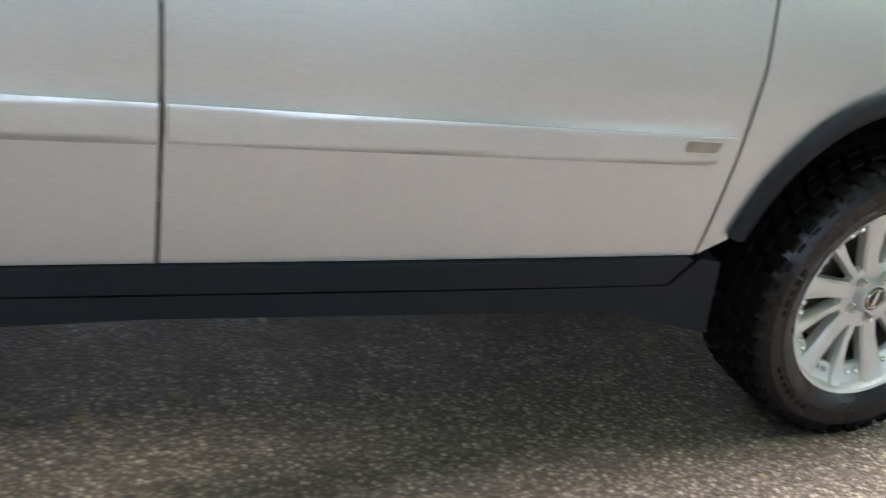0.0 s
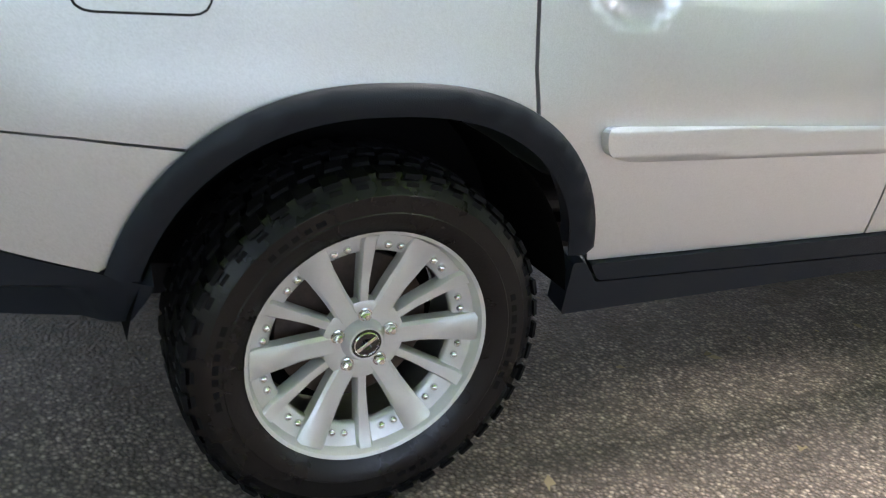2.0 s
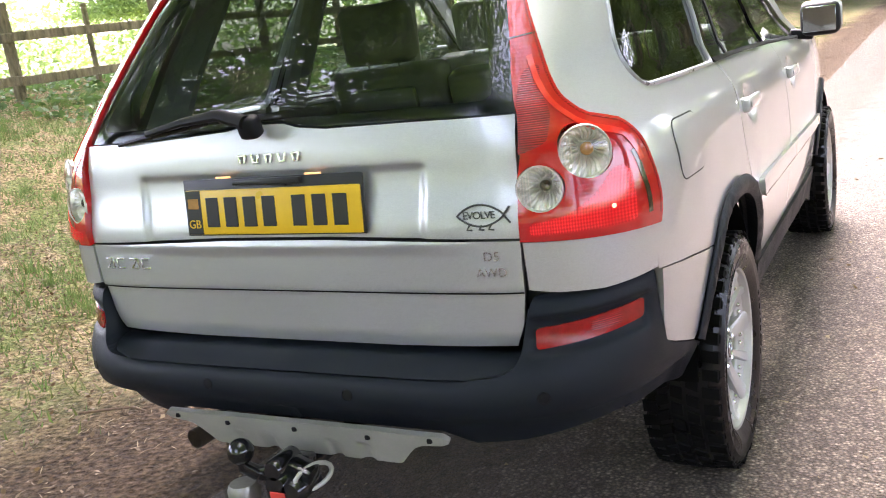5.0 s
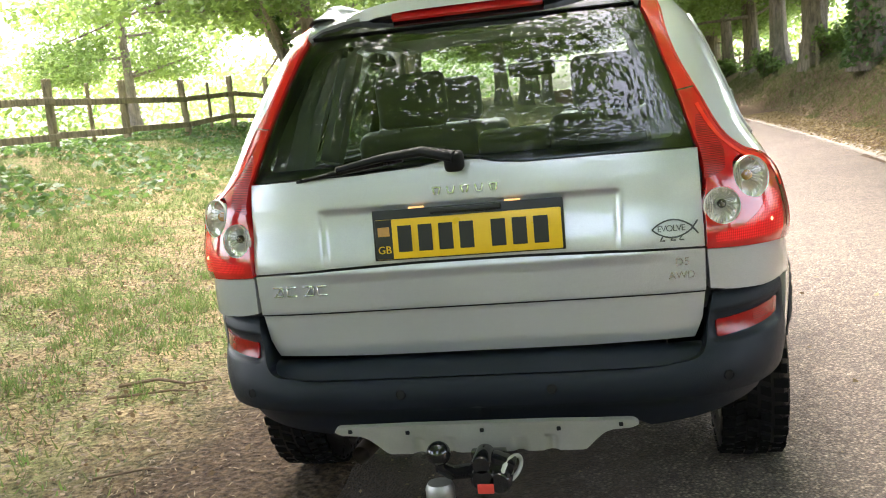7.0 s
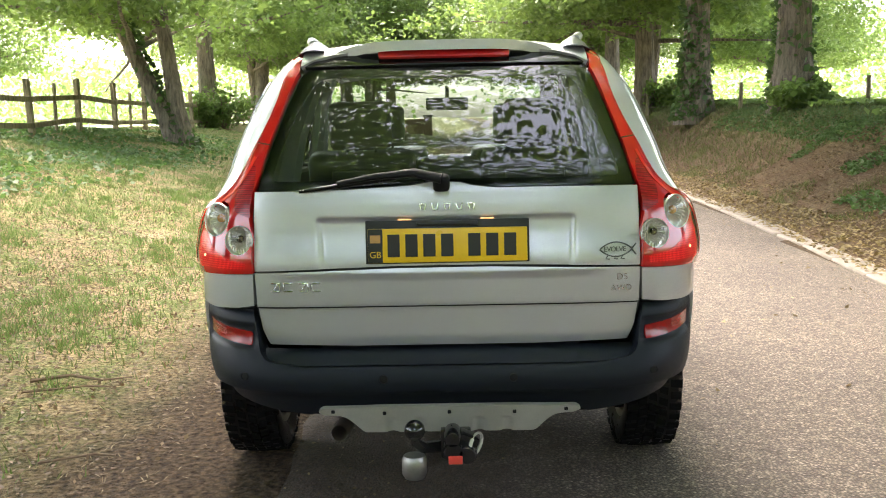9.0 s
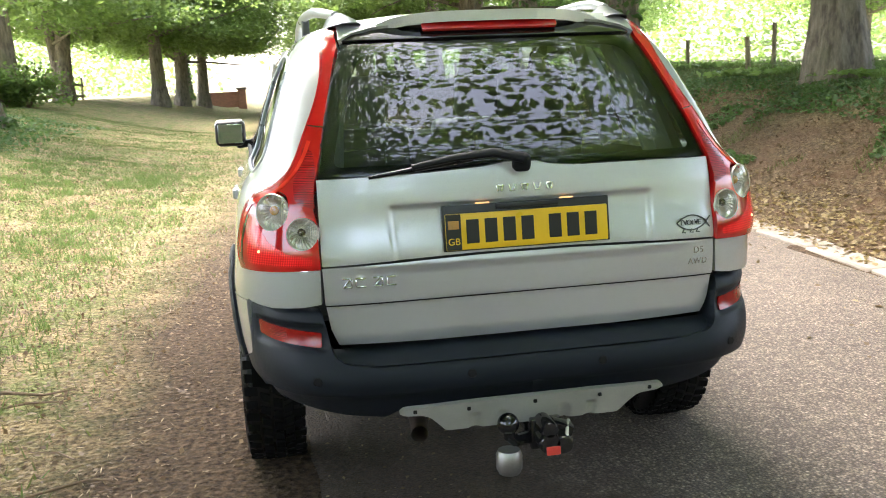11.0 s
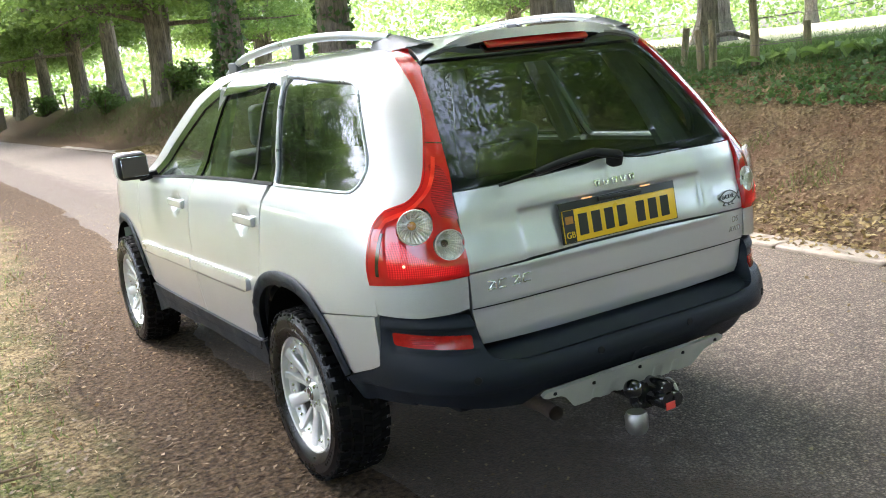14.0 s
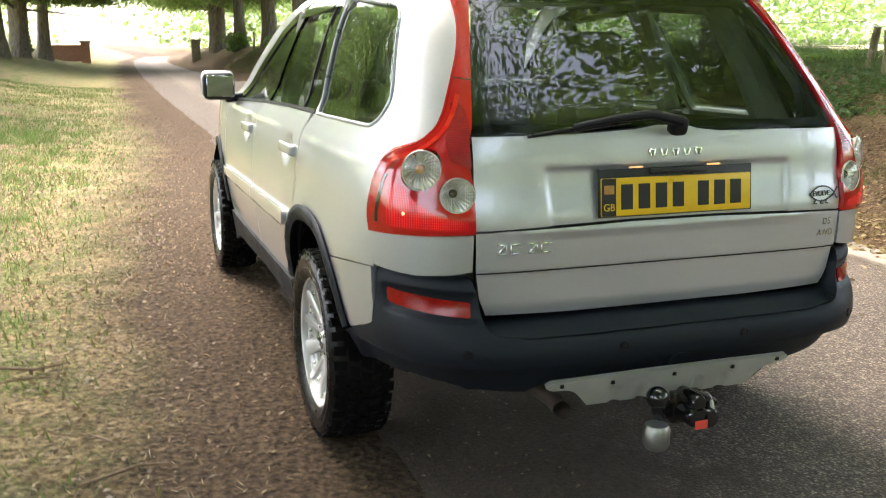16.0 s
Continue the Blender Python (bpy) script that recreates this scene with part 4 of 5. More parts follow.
half = [(bu_y(-.385, .518), .518), (bu_y(-.47, .552), .552), (bu_y(-.61, .598), .598), (bu_y(-.645, .618), .618), (bu_y(-.66, .70), .70), (bu_y(-.655, .801), .801)]
half += rounded([(bu_x(.79, .799), .799), (bu_x(.652, .806), .806), (bu_x(.640, .76), .76), (bu_x(.618, .636), .636), (bu_x(.50, .630), .630)], [0, .03, .05, .06, 0], 6) + [(bu_x(.3, .629), .629), (0, .629)]
bottom = [(0, .462), (bu_x(.40, .458), .458), (bu_x(.47, .416), .416), (bu_x(.60, .430), .430), (bu_x(.72, .452), .452), (bu_x(.80, .458), .458), (bu_y(-.70, .448), .448), (bu_y(-.52, .436), .436), (bu_y(-.415, .440), .440)]


U0, U1 = bu_x(.655, .71), bu_y(-.71, .71)


def crease(u, z):
    """Lower ledge, rounded top edges and the pocket of the reflector."""
    zr = z - .530 + .02 * max(0, u - .75)
    on = step01((u - bu_y(-.5, .5)) / .01)
    d = (-0.022 * step01(zr / .0022) + 0.004 * math.exp(-(((zr - .006) / .007) ** 2))) * on
    d -= 0.012 * max(0, (z - .782) / .02) ** 2
    d -= 0.013 * max(0, (z - .607) / .022) ** 2 * step01((u - .575) / .012) * step01((z - .66) / .01)
    pocket = step01((abs(u - (U0 + U1) / 2) - (U1 - U0) / 2 - .010) / .0035) * step01((abs(z - .712) - .036) / .0035)
    return d - 0.013 * pocket


def tuck(p, n):
    return Vector((0, .12, -.004)) if abs(p.x) < .70 else -n * .05


for s in (1, -1):
    bs = wrap_skin(bump_width, bump_length, s, NB)
    panel("rear_bumper", half + bottom, bs, M["plastic"], car, 0.0125, 0.1, off=crease, label="textured dark grey plastic rear bumper", sink=tuck)
    fog = rounded([(U0, .726), (U0 + .15, .736), (U1, .740), (U1, .698), (U0 + .15, .692), (U0 + .003, .684)], .009)
    rf = panel("bumper_reflector", fog, bs, M["reflector"], car, 0.02, 0.006, lift=-0.007, label="red reflector set into the bumper")
    um = (U0 + U1) / 2 + .02
    panel("reflector_bulb", rounded([(um - .03, .701), (um - .03, .726), (um + .035, .730), (um + .035, .703)], .006), bs, M["rib_lens"], rf, 0.02, 0.001, lift=-0.0062)
    for x in (.21, .675):
        p = Vector(bs(bu_x(x, .585), .585))
        nrm = Vector((s * (.45 if x > .5 else .05), -1, .05)).normalized()
        bm = bmesh.new()
        lathe(bm, [(.0005, .0145), (.0022, .0135), (.0005, .0125), (.0018, .0115), (.0024, .001)], "z", 24)
        bmesh.ops.transform(bm, matrix=Matrix.Translation(p) @ nrm.to_track_quat("Z", "Y").to_matrix().to_4x4(), verts=bm.verts)
        part("parking_sensor", bm, M["black"], car)
panel("bumper_shelf", [(-.622, 0), (.622, 0), (.622, 1), (-.622, 1)], lambda x, k: (x, (1 - k) * (YC + .010 - bump_length(.625) * (1 - (abs(x) / bump_width(.625)) ** NB) ** (1 / NB)) + k * (skin_y(x, .68) + .04), .627 + .030 * k + .006 * math.sin(math.pi * k)), M["plastic"], car, 0.04, 0.0, centre=(0, YC, -6))

# skid plate with stamped slots
sk = rounded([(-.436, .462), (-.42, .476), (-.2, .481), (.2, .481), (.42, .476), (.436, .462), (.415, .450), (.345, .446), (.305, .405), (.285, .382), (-.285, .382), (-.305, .405), (-.345, .446), (-.415, .450)], [.008, .01, 0, 0, .01, .008, .01, .03, .02, .012, .012, .02, .03, .01])


def skid_skin(x, z):
    return (x, YC - bump_length(.475) * (1 - (abs(x) / bump_width(.475)) ** NB) ** (1 / NB) - .018 + (.478 - z) * .38, z)


def skid_off(x, z):
    d = 0.0
    for cx in (-.19, -.10, .10, .19):
        d -= .009 * math.exp(-(((x - cx) / .016) ** 4)) * step01((z - .43) / .003)
    return d


skp = panel("skid_plate", sk, skid_skin, M["skid"], car, 0.012, 0.015, lift=.004, off=skid_off, label="pale brushed metal skid plate under the bumper")
for x, z in ((-.385, .463), (-.215, .456), (0, .458), (.215, .456), (.385, .463)):
    bm = bmesh.new()
    p = Vector(skid_skin(x, z))
    rbox(bm, (.012, .010, .012), Matrix.Translation(p - Vector((0, .005, 0))), .003, 2)
    part("plate_fixing", bm, M["black"], skp)

# tow bar
tow = part("tow_bar", (lambda b: (tube(b, [(0, -.60, .36), (0, -.90, .345), (-.03, -.98, .345), (-.085, -1.03, .36)], [.024, .024, .022, .020], 12), rbox(b, (.10, .03, .10), pose(.02, -1.0, .365), .008, 2), b)[-1])(bmesh.new()), M["gloss"], car, "black swan-neck tow bar")
bm = bmesh.new()
tube(bm, [(-.085, -1.03, .36), (-.11, -1.05, .385), (-.112, -1.05, .405)], [.020, .018, .016], 12)
bmesh.ops.create_uvsphere(bm, u_segments=20, v_segments=14, radius=.034, matrix=pose(-.112, -1.05, .425))
part("tow_ball", bm, M["gloss"], tow)
bm = bmesh.new()
lathe(bm, [(.27, .001), (.27, .032), (.285, .040), (.33, .041), (.345, .034), (.345, .001)], "z", 24, (-.115, -1.06, 0))
part("ball_cover", fix(bm), M["steel"], tow, "worn grey plastic ball cover")
bm = bmesh.new()
for dx, dz, r in ((.012, .36, .036), (.010, .402, .028), (.055, .35, .032)):
    lathe(bm, [(-1.09, .001), (-1.09, r * .8), (-1.08, r), (-1.00, r), (-1.0, .001)], "y", 20, (dx, 0, dz))
rbox(bm, (.07, .05, .05), pose(.06, -1.035, .385, 10, 20), .012, 2)
part("trailer_socket", fix(bm), M["gloss"], tow)
bm = bmesh.new()
rbox(bm, (.045, .004, .028), pose(.018, -1.093, .338), .003, 1)
part("socket_label", bm, M["label"], tow)
bm = bmesh.new()
tube(bm, [(.085 + .020 * math.cos(a), -1.03 + .05 * math.cos(a), .37 + .03 * math.sin(a)) for a in (2 * math.pi * k / 16 for k in range(17))], .006, 8)
part("safety_loop", bm, M["skid"], tow)
bm = bmesh.new()
tube(bm, [(-.34, -.62, .36), (-.36, -.86, .385), (-.37, -.94, .38)], .028, 14, False)
part("exhaust_pipe", bm, M["brake"], car)
bm = bmesh.new()
rbox(bm, (1.10, 3.9, .10), pose(0, 1.35, .38), .03, 2)
rbox(bm, (1.2, .36, .08), pose(0, -.66, .49), .03, 2)
tube(bm, [(-.62, 0, .36), (.62, 0, .36)], .05, 10)
tube(bm, [(-.72, FRONT, .36), (.72, FRONT, .36)], .04, 10)
part("underbody", bm, M["black"], car)
# bonnet, windscreen and plain front
def bonnet_skin(a, y):
    return (a * skin_x(y, 1.09), y, 1.155 - .045 * (y - 2.28) - .06 * max(0, y - 2.9) ** 1.6 + .03 * (1 - abs(a) ** 3) - .02)


panel("bonnet", [(-1, 2.27), (1, 2.27), (1, 3.0), (.9, 3.45), (-.9, 3.45), (-1, 3.0)], bonnet_skin, M["paint"], car, 0.08, 0.03)


def screen_skin(x, z):
    k = (z - 1.12) / .56
    return (x * (1 - .22 * k), 2.36 - .86 * k - .16 * (x / .75) ** 2, z)


sc = panel("windscreen", [(-.80, 1.12), (.80, 1.12), (.74, 1.64), (-.74, 1.64)], screen_skin, glass_mat("screen_glass", (0.72, 0.78, 0.74)), car, 0.08, 0.0)
sc.visible_shadow = False
panel("front_bumper", [(-.80, .36), (.80, .36), (.86, .62), (.84, .98), (.4, 1.05), (-.4, 1.05), (-.84, .98), (-.86, .62)], lambda x, z: (x, YC + 3.2 * (1 - (abs(x) / .93) ** 5) ** .2 - .1 - .35 * max(0, z - .75), z), M["paint"], car, 0.08, 0.1)

# door mirrors
for s in (1, -1):
    bm = bmesh.new()
    rbox(bm, (.172, .12, .150), pose(s * .968, 2.035, 1.212, 0, 0, s * 8), .045, 4)
    mir = part("door_mirror", bm, M["black"], car, "black door mirror with a body-colour shell")
    bm = bmesh.new()
    rbox(bm, (.13, .06, .045), pose(s * .875, 2.04, 1.150, 0, s * 8), .018, 2)
    part("mirror_arm", bm, M["black"], mir)
    bm = bmesh.new()
    rbox(bm, (.142, .004, .112), pose(s * .968, 1.971, 1.213, 2, 0, s * 8), .002, 1)
    part("mirror_glass", bm, M["mirror"], mir)
    bm = bmesh.new()
    rbox(bm, (.178, .075, .146), pose(s * .970, 2.078, 1.220, 0, 0, s * 8), .04, 4)
    part("mirror_shell", bm, M["paint"], mir)

# ---- wheels ----
wheel = empty("wheel")
wheel.parent = car
bm = bmesh.new()
lathe(bm, [(-.082, .232), (-.095, .262), (-.098, .30), (-.091, .335), (-.08, .347), (-.03, .350), (.03, .350), (.10, .347), (.114, .335), (.1215, .315), (.124, .313), (.123, .30), (.1215, .281), (.1235, .279), (.120, .266), (.108, .246), (.100, .234)], "x", 72)
tyre = part("tyre", bm, M["rubber"], wheel, "chunky all-terrain tyre")
vb, fb = [], []


def block(cx, r, a, sx, sr, st, skew=0.0):
    i = len(vb)
    for dx in (-1, 1):
        for dr in (0, 1):
            for dt in (-1, 1):
                k = 1 - .12 * dr
                ang = a + (dt * st * k + skew * dx) / (2 * r)
                rr = r + sr * dr
                vb.append((cx + dx * sx / 2 * k, rr * math.cos(ang), rr * math.sin(ang)))
    fb.extend([(i, i + 1, i + 3, i + 2), (i + 4, i + 6, i + 7, i + 5), (i, i + 4, i + 5, i + 1), (i + 2, i + 3, i + 7, i + 6), (i, i + 2, i + 6, i + 4), (i + 1, i + 5, i + 7, i + 3)])


BLOCKS = 44
for k in range(BLOCKS):
    a = 2 * math.pi * k / BLOCKS
    for sx in (-1, 1):
        block(sx * .092 + (.018 if sx < 0 else 0), .342, a, .046 if k % 2 else .052, .008, .034, sx * .004)
        block(sx * .112 + (.023 if sx < 0 else 0), .326 + .002 * (k % 2), a, .010, .008, .024)
        block(sx * .043 + (.004 if sx < 0 else 0), .348, a + math.pi / BLOCKS, .036, .006, .034, sx * .012)
    block(0, .349, a, .034, .006, .036, .010)
for k, n in ((0, 9), (math.pi, 7), (2.2, 5), (5.2, 5)):
    for j in range(n):
        block(.1215, .288, k + (j - n / 2) * .085, .003, .022 if n > 5 else .012, .014 if j % 3 else .019)
mesh_ob("tread", vb, fb, M["tread"], tyre, False)
bm = bmesh.new()
lathe(bm, [(.098, .234), (.106, .239), (.103, .232), (.094, .228), (.082, .224), (.072, .205), (.066, .188), (.060, .184), (.050, .184)], "x", 72)
lathe(bm, [(.058, .040), (.066, .072), (.062, .082), (.045, .086)], "x", 48)
lathe(bm, [(.058, .045), (.080, .034), (.080, .030)], "x", 32)
for k in range(12):
    a = math.pi / 6 * k + .05
    wide = k % 2 == 0
    w0, w1 = (.021, .030) if wide else (.010, .016)
    x0, x1 = (.066, .088) if wide else (.060, .084)
    verts = []
    for r, w, x in ((.060, w0, x0), (.12, w0 * 1.05, x0 + .004), (.175, (w0 + w1) / 2, (x0 + x1) / 2 + .004), (.212, w1, x1), (.2265, w1 * 1.02, .0945)):
        row = []
        for dt, dx in ((-1.0, -.030), (-1.0, -.006), (-.72, 0), (.72, 0), (1.0, -.006), (1.0, -.030)):
            row.append(bm.verts.new((x + dx, r * math.cos(a) - dt * w * math.sin(a), r * math.sin(a) + dt * w * math.cos(a))))
        verts.append(row)
    for p, q in zip(verts, verts[1:]):
        for j in range(5):
            bm.faces.new((p[j], p[j + 1], q[j + 1], q[j]))
barrel = bmesh.new()
lathe(barrel, [(.050, .184), (.0, .190), (-.075, .205), (-.082, .232)], "x", 48)
part("barrel", barrel, M["steel"], wheel)
rim = part("rim", fix(bm), M["alloy"], wheel, "silver twelve-spoke alloy rim")
for k in range(12):
    for d in (-.065, .065):
        a = math.pi / 6 * (k + .5) + .05 + d
        bm = bmesh.new()
        bmesh.ops.create_uvsphere(bm, u_segments=8, v_segments=6, radius=.0082, matrix=pose(.072, .2010 * math.cos(a), .2010 * math.sin(a)))
        part("rim_rivet", bm, M["chrome"], rim)
bm = bmesh.new()
lathe(bm, [(.072, .001), (.0815, .012), (.0815, .029), (.079, .031)], "x", 32)
cap = part("hub_cap", fix(bm), M["gloss"], wheel)
bm = bmesh.new()
lathe(bm, [(.0815, .0225), (.0835, .0235), (.0815, .0255)], "x", 32)
rbox(bm, (.003, .05, .007), pose(.082, 0, 0, 35), .001, 1)
part("cap_mark", bm, M["chrome"], cap)
for k in range(5):
    a = 2 * math.pi * k / 5 + .35
    bm = bmesh.new()
    r = lathe(bm, [(.058, .0105), (.078, .0095), (.081, .006), (.081, .0005)], "x", 6, (0, .056 * math.cos(a), .056 * math.sin(a)))
    lathe(bm, [(.060, .014), (.0675, .0135), (.0675, .0105)], "x", 16, (0, .056 * math.cos(a), .056 * math.sin(a)))
    part("wheel_nut", fix(bm), M["chrome"], wheel)
bm = bmesh.new()
lathe(bm, [(.0, .05), (.0, .155), (-.02, .155), (-.02, .05)], "x", 40)
part("brake_disc", bm, M["brake"], wheel)
bm = bmesh.new()
lathe(bm, [(-.05, .001), (-.05, .192), (-.10, .195)], "x", 40)
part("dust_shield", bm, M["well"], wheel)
wheel.matrix_basis = pose(.803, 0, .357)
copy_thing(wheel, pose(.803, FRONT, .357, 47))
copy_thing(wheel, pose(-.803, 0, .357, 20, 0, 180))
copy_thing(wheel, pose(-.803, FRONT, .357, 71, 0, 180))

# ---- inside the car ----
for s in (1, -1):
    panel("door_lining", [(-.70, .88), (-.70, 1.17), (2.2, 1.12), (2.2, .88)], lambda y, z, s=s: (s * (skin_x(y, z) - .07), y, z), M["dash"], car, 0.12, 0.0)
bm = bmesh.new()
rbox(bm, (1.08, 3.1, .06), pose(0, .75, .47), .02, 1)
rbox(bm, (1.34, .05, .42), pose(0, -.80, .95, -4), .02, 1)
rbox(bm, (1.25, .95, .06), pose(0, -.32, .86), .02, 1)
part("cabin_floor", bm, M["dash"], car)
panel("roof_lining", [(-.88, -.46), (.88, -.46), (.88, 1.25), (-.88, 1.25)], lambda a, y: (lambda p: (p[0], p[1], p[2] - .045))(roof_skin(a, y)), M["lining"], car, 0.12, 0.0)
for s in (1, -1):
    for pts, rad in (([(s * .60, -.62, 1.16), (s * .57, -.50, 1.36), (s * .50, -.36, 1.59)], [.07, .06, .05]), ([(s * .74, 1.23, 1.15), (s * .66, 1.08, 1.58)], .045), ([(s * .73, .23, 1.17), (s * .63, .36, 1.60)], .05)):
        bm = bmesh.new()
        tube(bm, pts, rad, 8)
        part("pillar_lining", bm, M["lining"], car)


def car_seat(x, y, z, w, head, label):
    bm = bmesh.new()
    rbox(bm, (w, .50, .16), pose(x, y + .22, z + .30, 5), .05, 3)
    st = part("seat", bm, M["seat"], car, label)
    bm = bmesh.new()
    rbox(bm, (w, .13, .62), pose(x, y - .04, z + .60, 14), .055, 4)
    rbox(bm, (w * .55, .04, .5), pose(x, y - .10, z + .58, 14), .02, 2)
    part("backrest", bm, M["seat"], st)
    bm = bmesh.new()
    rbox(bm, (head, .10, .22), pose(x, y - .145, z + 1.02, 8), .045, 4)
    part("headrest", bm, M["seat"], st)
    bm = bmesh.new()
    for d in (-.065, .065):
        tube(bm, [(x + d, y - .12, z + .85), (x + d, y - .14, z + .96)], .007, 8)
    part("headrest_stem", bm, M["chrome"], st)


for x in (-.40, .40):
    car_seat(x, .52, .37, .50, .29, "grey leather rear seat with a tall headrest")
    car_seat(x * .95, 1.42, .36, .52, .27, "grey leather front seat with a headrest")
bm = bmesh.new()
rbox(bm, (.30, .12, .62), pose(0, .50, .93, 12), .04, 3)
rbox(bm, (.24, .9, .30), pose(0, 1.5, .70), .05, 2)
part("centre_seat", bm, M["seat"], car)
bm = bmesh.new()
rbox(bm, (1.42, .45, .30), pose(0, 2.12, .98, 6), .08, 3)
rbox(bm, (.30, .12, .30), pose(0, 1.90, .98, 20), .05, 2)
rbox(bm, (.24, .05, .15), pose(-.02, 1.80, 1.12, 12), .02, 2)
part("dashboard", bm, M["dash"], car)
bm = bmesh.new()
R = pose(.38, 1.80, 1.02, 62)
tube(bm, [R @ Vector((.185 * math.cos(a), .185 * math.sin(a), 0)) for a in (2 * math.pi * k / 28 for k in range(29))], .016, 8, False)
rbox(bm, (.16, .10, .05), R, .03, 2)
rbox(bm, (.34, .035, .02), R, .008, 1)
part("steering_wheel", bm, M["dash"], car)
bm = bmesh.new()
rbox(bm, (.25, .035, .075), pose(-.01, 1.62, 1.50, 8), .02, 3)
tube(bm, [(-.01, 1.62, 1.53), (-.01, 1.66, 1.60)], .012, 8)
part("inside_mirror", bm, M["black"], car)


# ---- ground, drive and banks ----
road_left = hermite([-60, -20, -10, -3, 0, 3, 6, 11, 17, 30, 45, 60, 80, 110], [-4, -2.0, -1.2, -.80, -.72, -.58, -.28, .02, .08, .25, .5, .9, 1.6, 4])
road_right = hermite([-60, -20, -10, -3, 0, 3, 6, 11, 17, 24, 30, 45, 60, 80, 110], [1, 2.3, 2.8, 3.08, 3.21, 3.42, 3.63, 3.86, 3.92, 3.85, 3.78, 3.65, 3.7, 4.3, 6.7])


def smooth(a, b, v):
    t = min(max((v - a) / (b - a), 0), 1)
    return t * t * (3 - 2 * t)


bank_height = hermite([-60, -5, 7, 20, 30, 60, 110], [.8, .88, 1.0, 1.30, 1.32, 1.1, .8])


def ground_z(x, y):
    l, r = road_left(y) - x, x - road_right(y)
    n = noise.noise((x * .35, y * .35, 0)) * .12 + noise.noise((x * 1.7, y * 1.7, 5)) * .04
    if r > 0:
        return .02 + .05 * smooth(0, .8, r) + .10 * smooth(1.15, 1.45, r) + bank_height(y) * smooth(1.0, 3.6, r) * (1 + .08 * noise.noise((y * .15, 3, 0))) + n * smooth(.3, 2, r)
    if l > 0:
        return -.004 + 1.27 * smooth(1.6, 10.3, l) + n * smooth(.6, 3, l)
    return -.012


def axis_steps(spans):
    out = []
    for a, b, n in spans:
        out += list(np.linspace(a, b, n, endpoint=False))
    return out + [spans[-1][1]]


gx = axis_steps([(-700, -60, 8), (-60, -14, 20), (-14, -4, 36), (-4, 4.5, 40), (4.5, 12, 36), (12, 50, 18), (50, 700, 8)])
gy = axis_steps([(-500, -40, 6), (-40, -8, 30), (-8, 16, 110), (16, 50, 70), (50, 110, 30), (110, 800, 8)])
verts = [(x, y, ground_z(x, y)) for y in gy for x in gx]
nx = len(gx)
faces = [(j * nx + i, j * nx + i + 1, (j + 1) * nx + i + 1, (j + 1) * nx + i) for j in range(len(gy) - 1) for i in range(nx - 1)]
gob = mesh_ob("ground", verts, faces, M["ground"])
for key, f in (("left_edge", lambda x, y: road_left(y) - x), ("right_edge", lambda x, y: x - road_right(y))):
    gob.data.attributes.new(key, "FLOAT", "POINT").data.foreach_set("value", [f(v[0], v[1]) for v in verts])
tagged(gob, "earth, leaf litter and rough grass either side of the drive", "ground", kind="structure")

ys = axis_steps([(-60, -8, 40), (-8, 20, 280), (20, 110, 120)])
verts, faces = [], []
for y in ys:
    a = road_left(y) + .10 * noise.noise((0, y * 1.1, 2)) + .05 * noise.noise((0, y * 5, 7)) + .02 * noise.noise((0, y * 17, 9))
    b = road_right(y)
    for k in range(9):
        x = a + (b - a) * k / 8
        verts.append((x, y, .004 + .008 * (1 - (2 * k / 8 - 1) ** 2) - (.014 if k == 0 else 0)))
for j in range(len(ys) - 1):
    for k in range(8):
        i = j * 9 + k
        faces.append((i, i + 1, i + 10, i + 9))
rob = mesh_ob("road", verts, faces, M["asphalt"])
rob.data.attributes.new("left_edge", "FLOAT", "POINT").data.foreach_set("value", [road_left(v[1]) - v[0] for v in verts])
tagged(rob, "narrow coarse asphalt drive", "road", kind="structure")


def scatter(name, pts, size, material, label, category="", flat=0.5, aspect=1.5, rng=None, up=None, parent=None, kind="stuff"):
    """Many small leaves as one object: pointed quads at points, lying flat or tumbled."""
    rng = rng or np.random.default_rng(len(pts))
    n = len(pts)
    pts = np.asarray(pts, float)
    nrm = rng.normal(size=(n, 3)) * flat + np.array([0, 0, 1.0])
    nrm /= np.linalg.norm(nrm, axis=1, keepdims=True)
    t = np.cross(nrm, rng.normal(size=(n, 3)))
    t /= np.linalg.norm(t, axis=1, keepdims=True)
    b = np.cross(nrm, t)
    s = (rng.uniform(.6, 1.3, (n, 1)) * size) / 2
    v = np.empty((n, 4, 3))
    v[:, 0], v[:, 2] = pts - t * s * aspect, pts + t * s * aspect
    bend = nrm * s * .25
    v[:, 1], v[:, 3] = pts + b * s + bend, pts - b * s + bend
    me = bpy.data.meshes.new(name)
    me.vertices.add(4 * n)
    me.vertices.foreach_set("co", v.ravel())
    me.loops.add(4 * n)
    me.loops.foreach_set("vertex_index", np.arange(4 * n, dtype=np.int32))
    me.polygons.add(n)
    me.polygons.foreach_set("loop_start", np.arange(0, 4 * n, 4, dtype=np.int32))
    me.update()
    me.validate()
    me.materials.append(material)
    ob = new(name, me)
    ob.parent = parent
    if parent is None:
        tagged(ob, label, category, kind=kind)
    elif label:
        tagged(ob, label)
    return ob


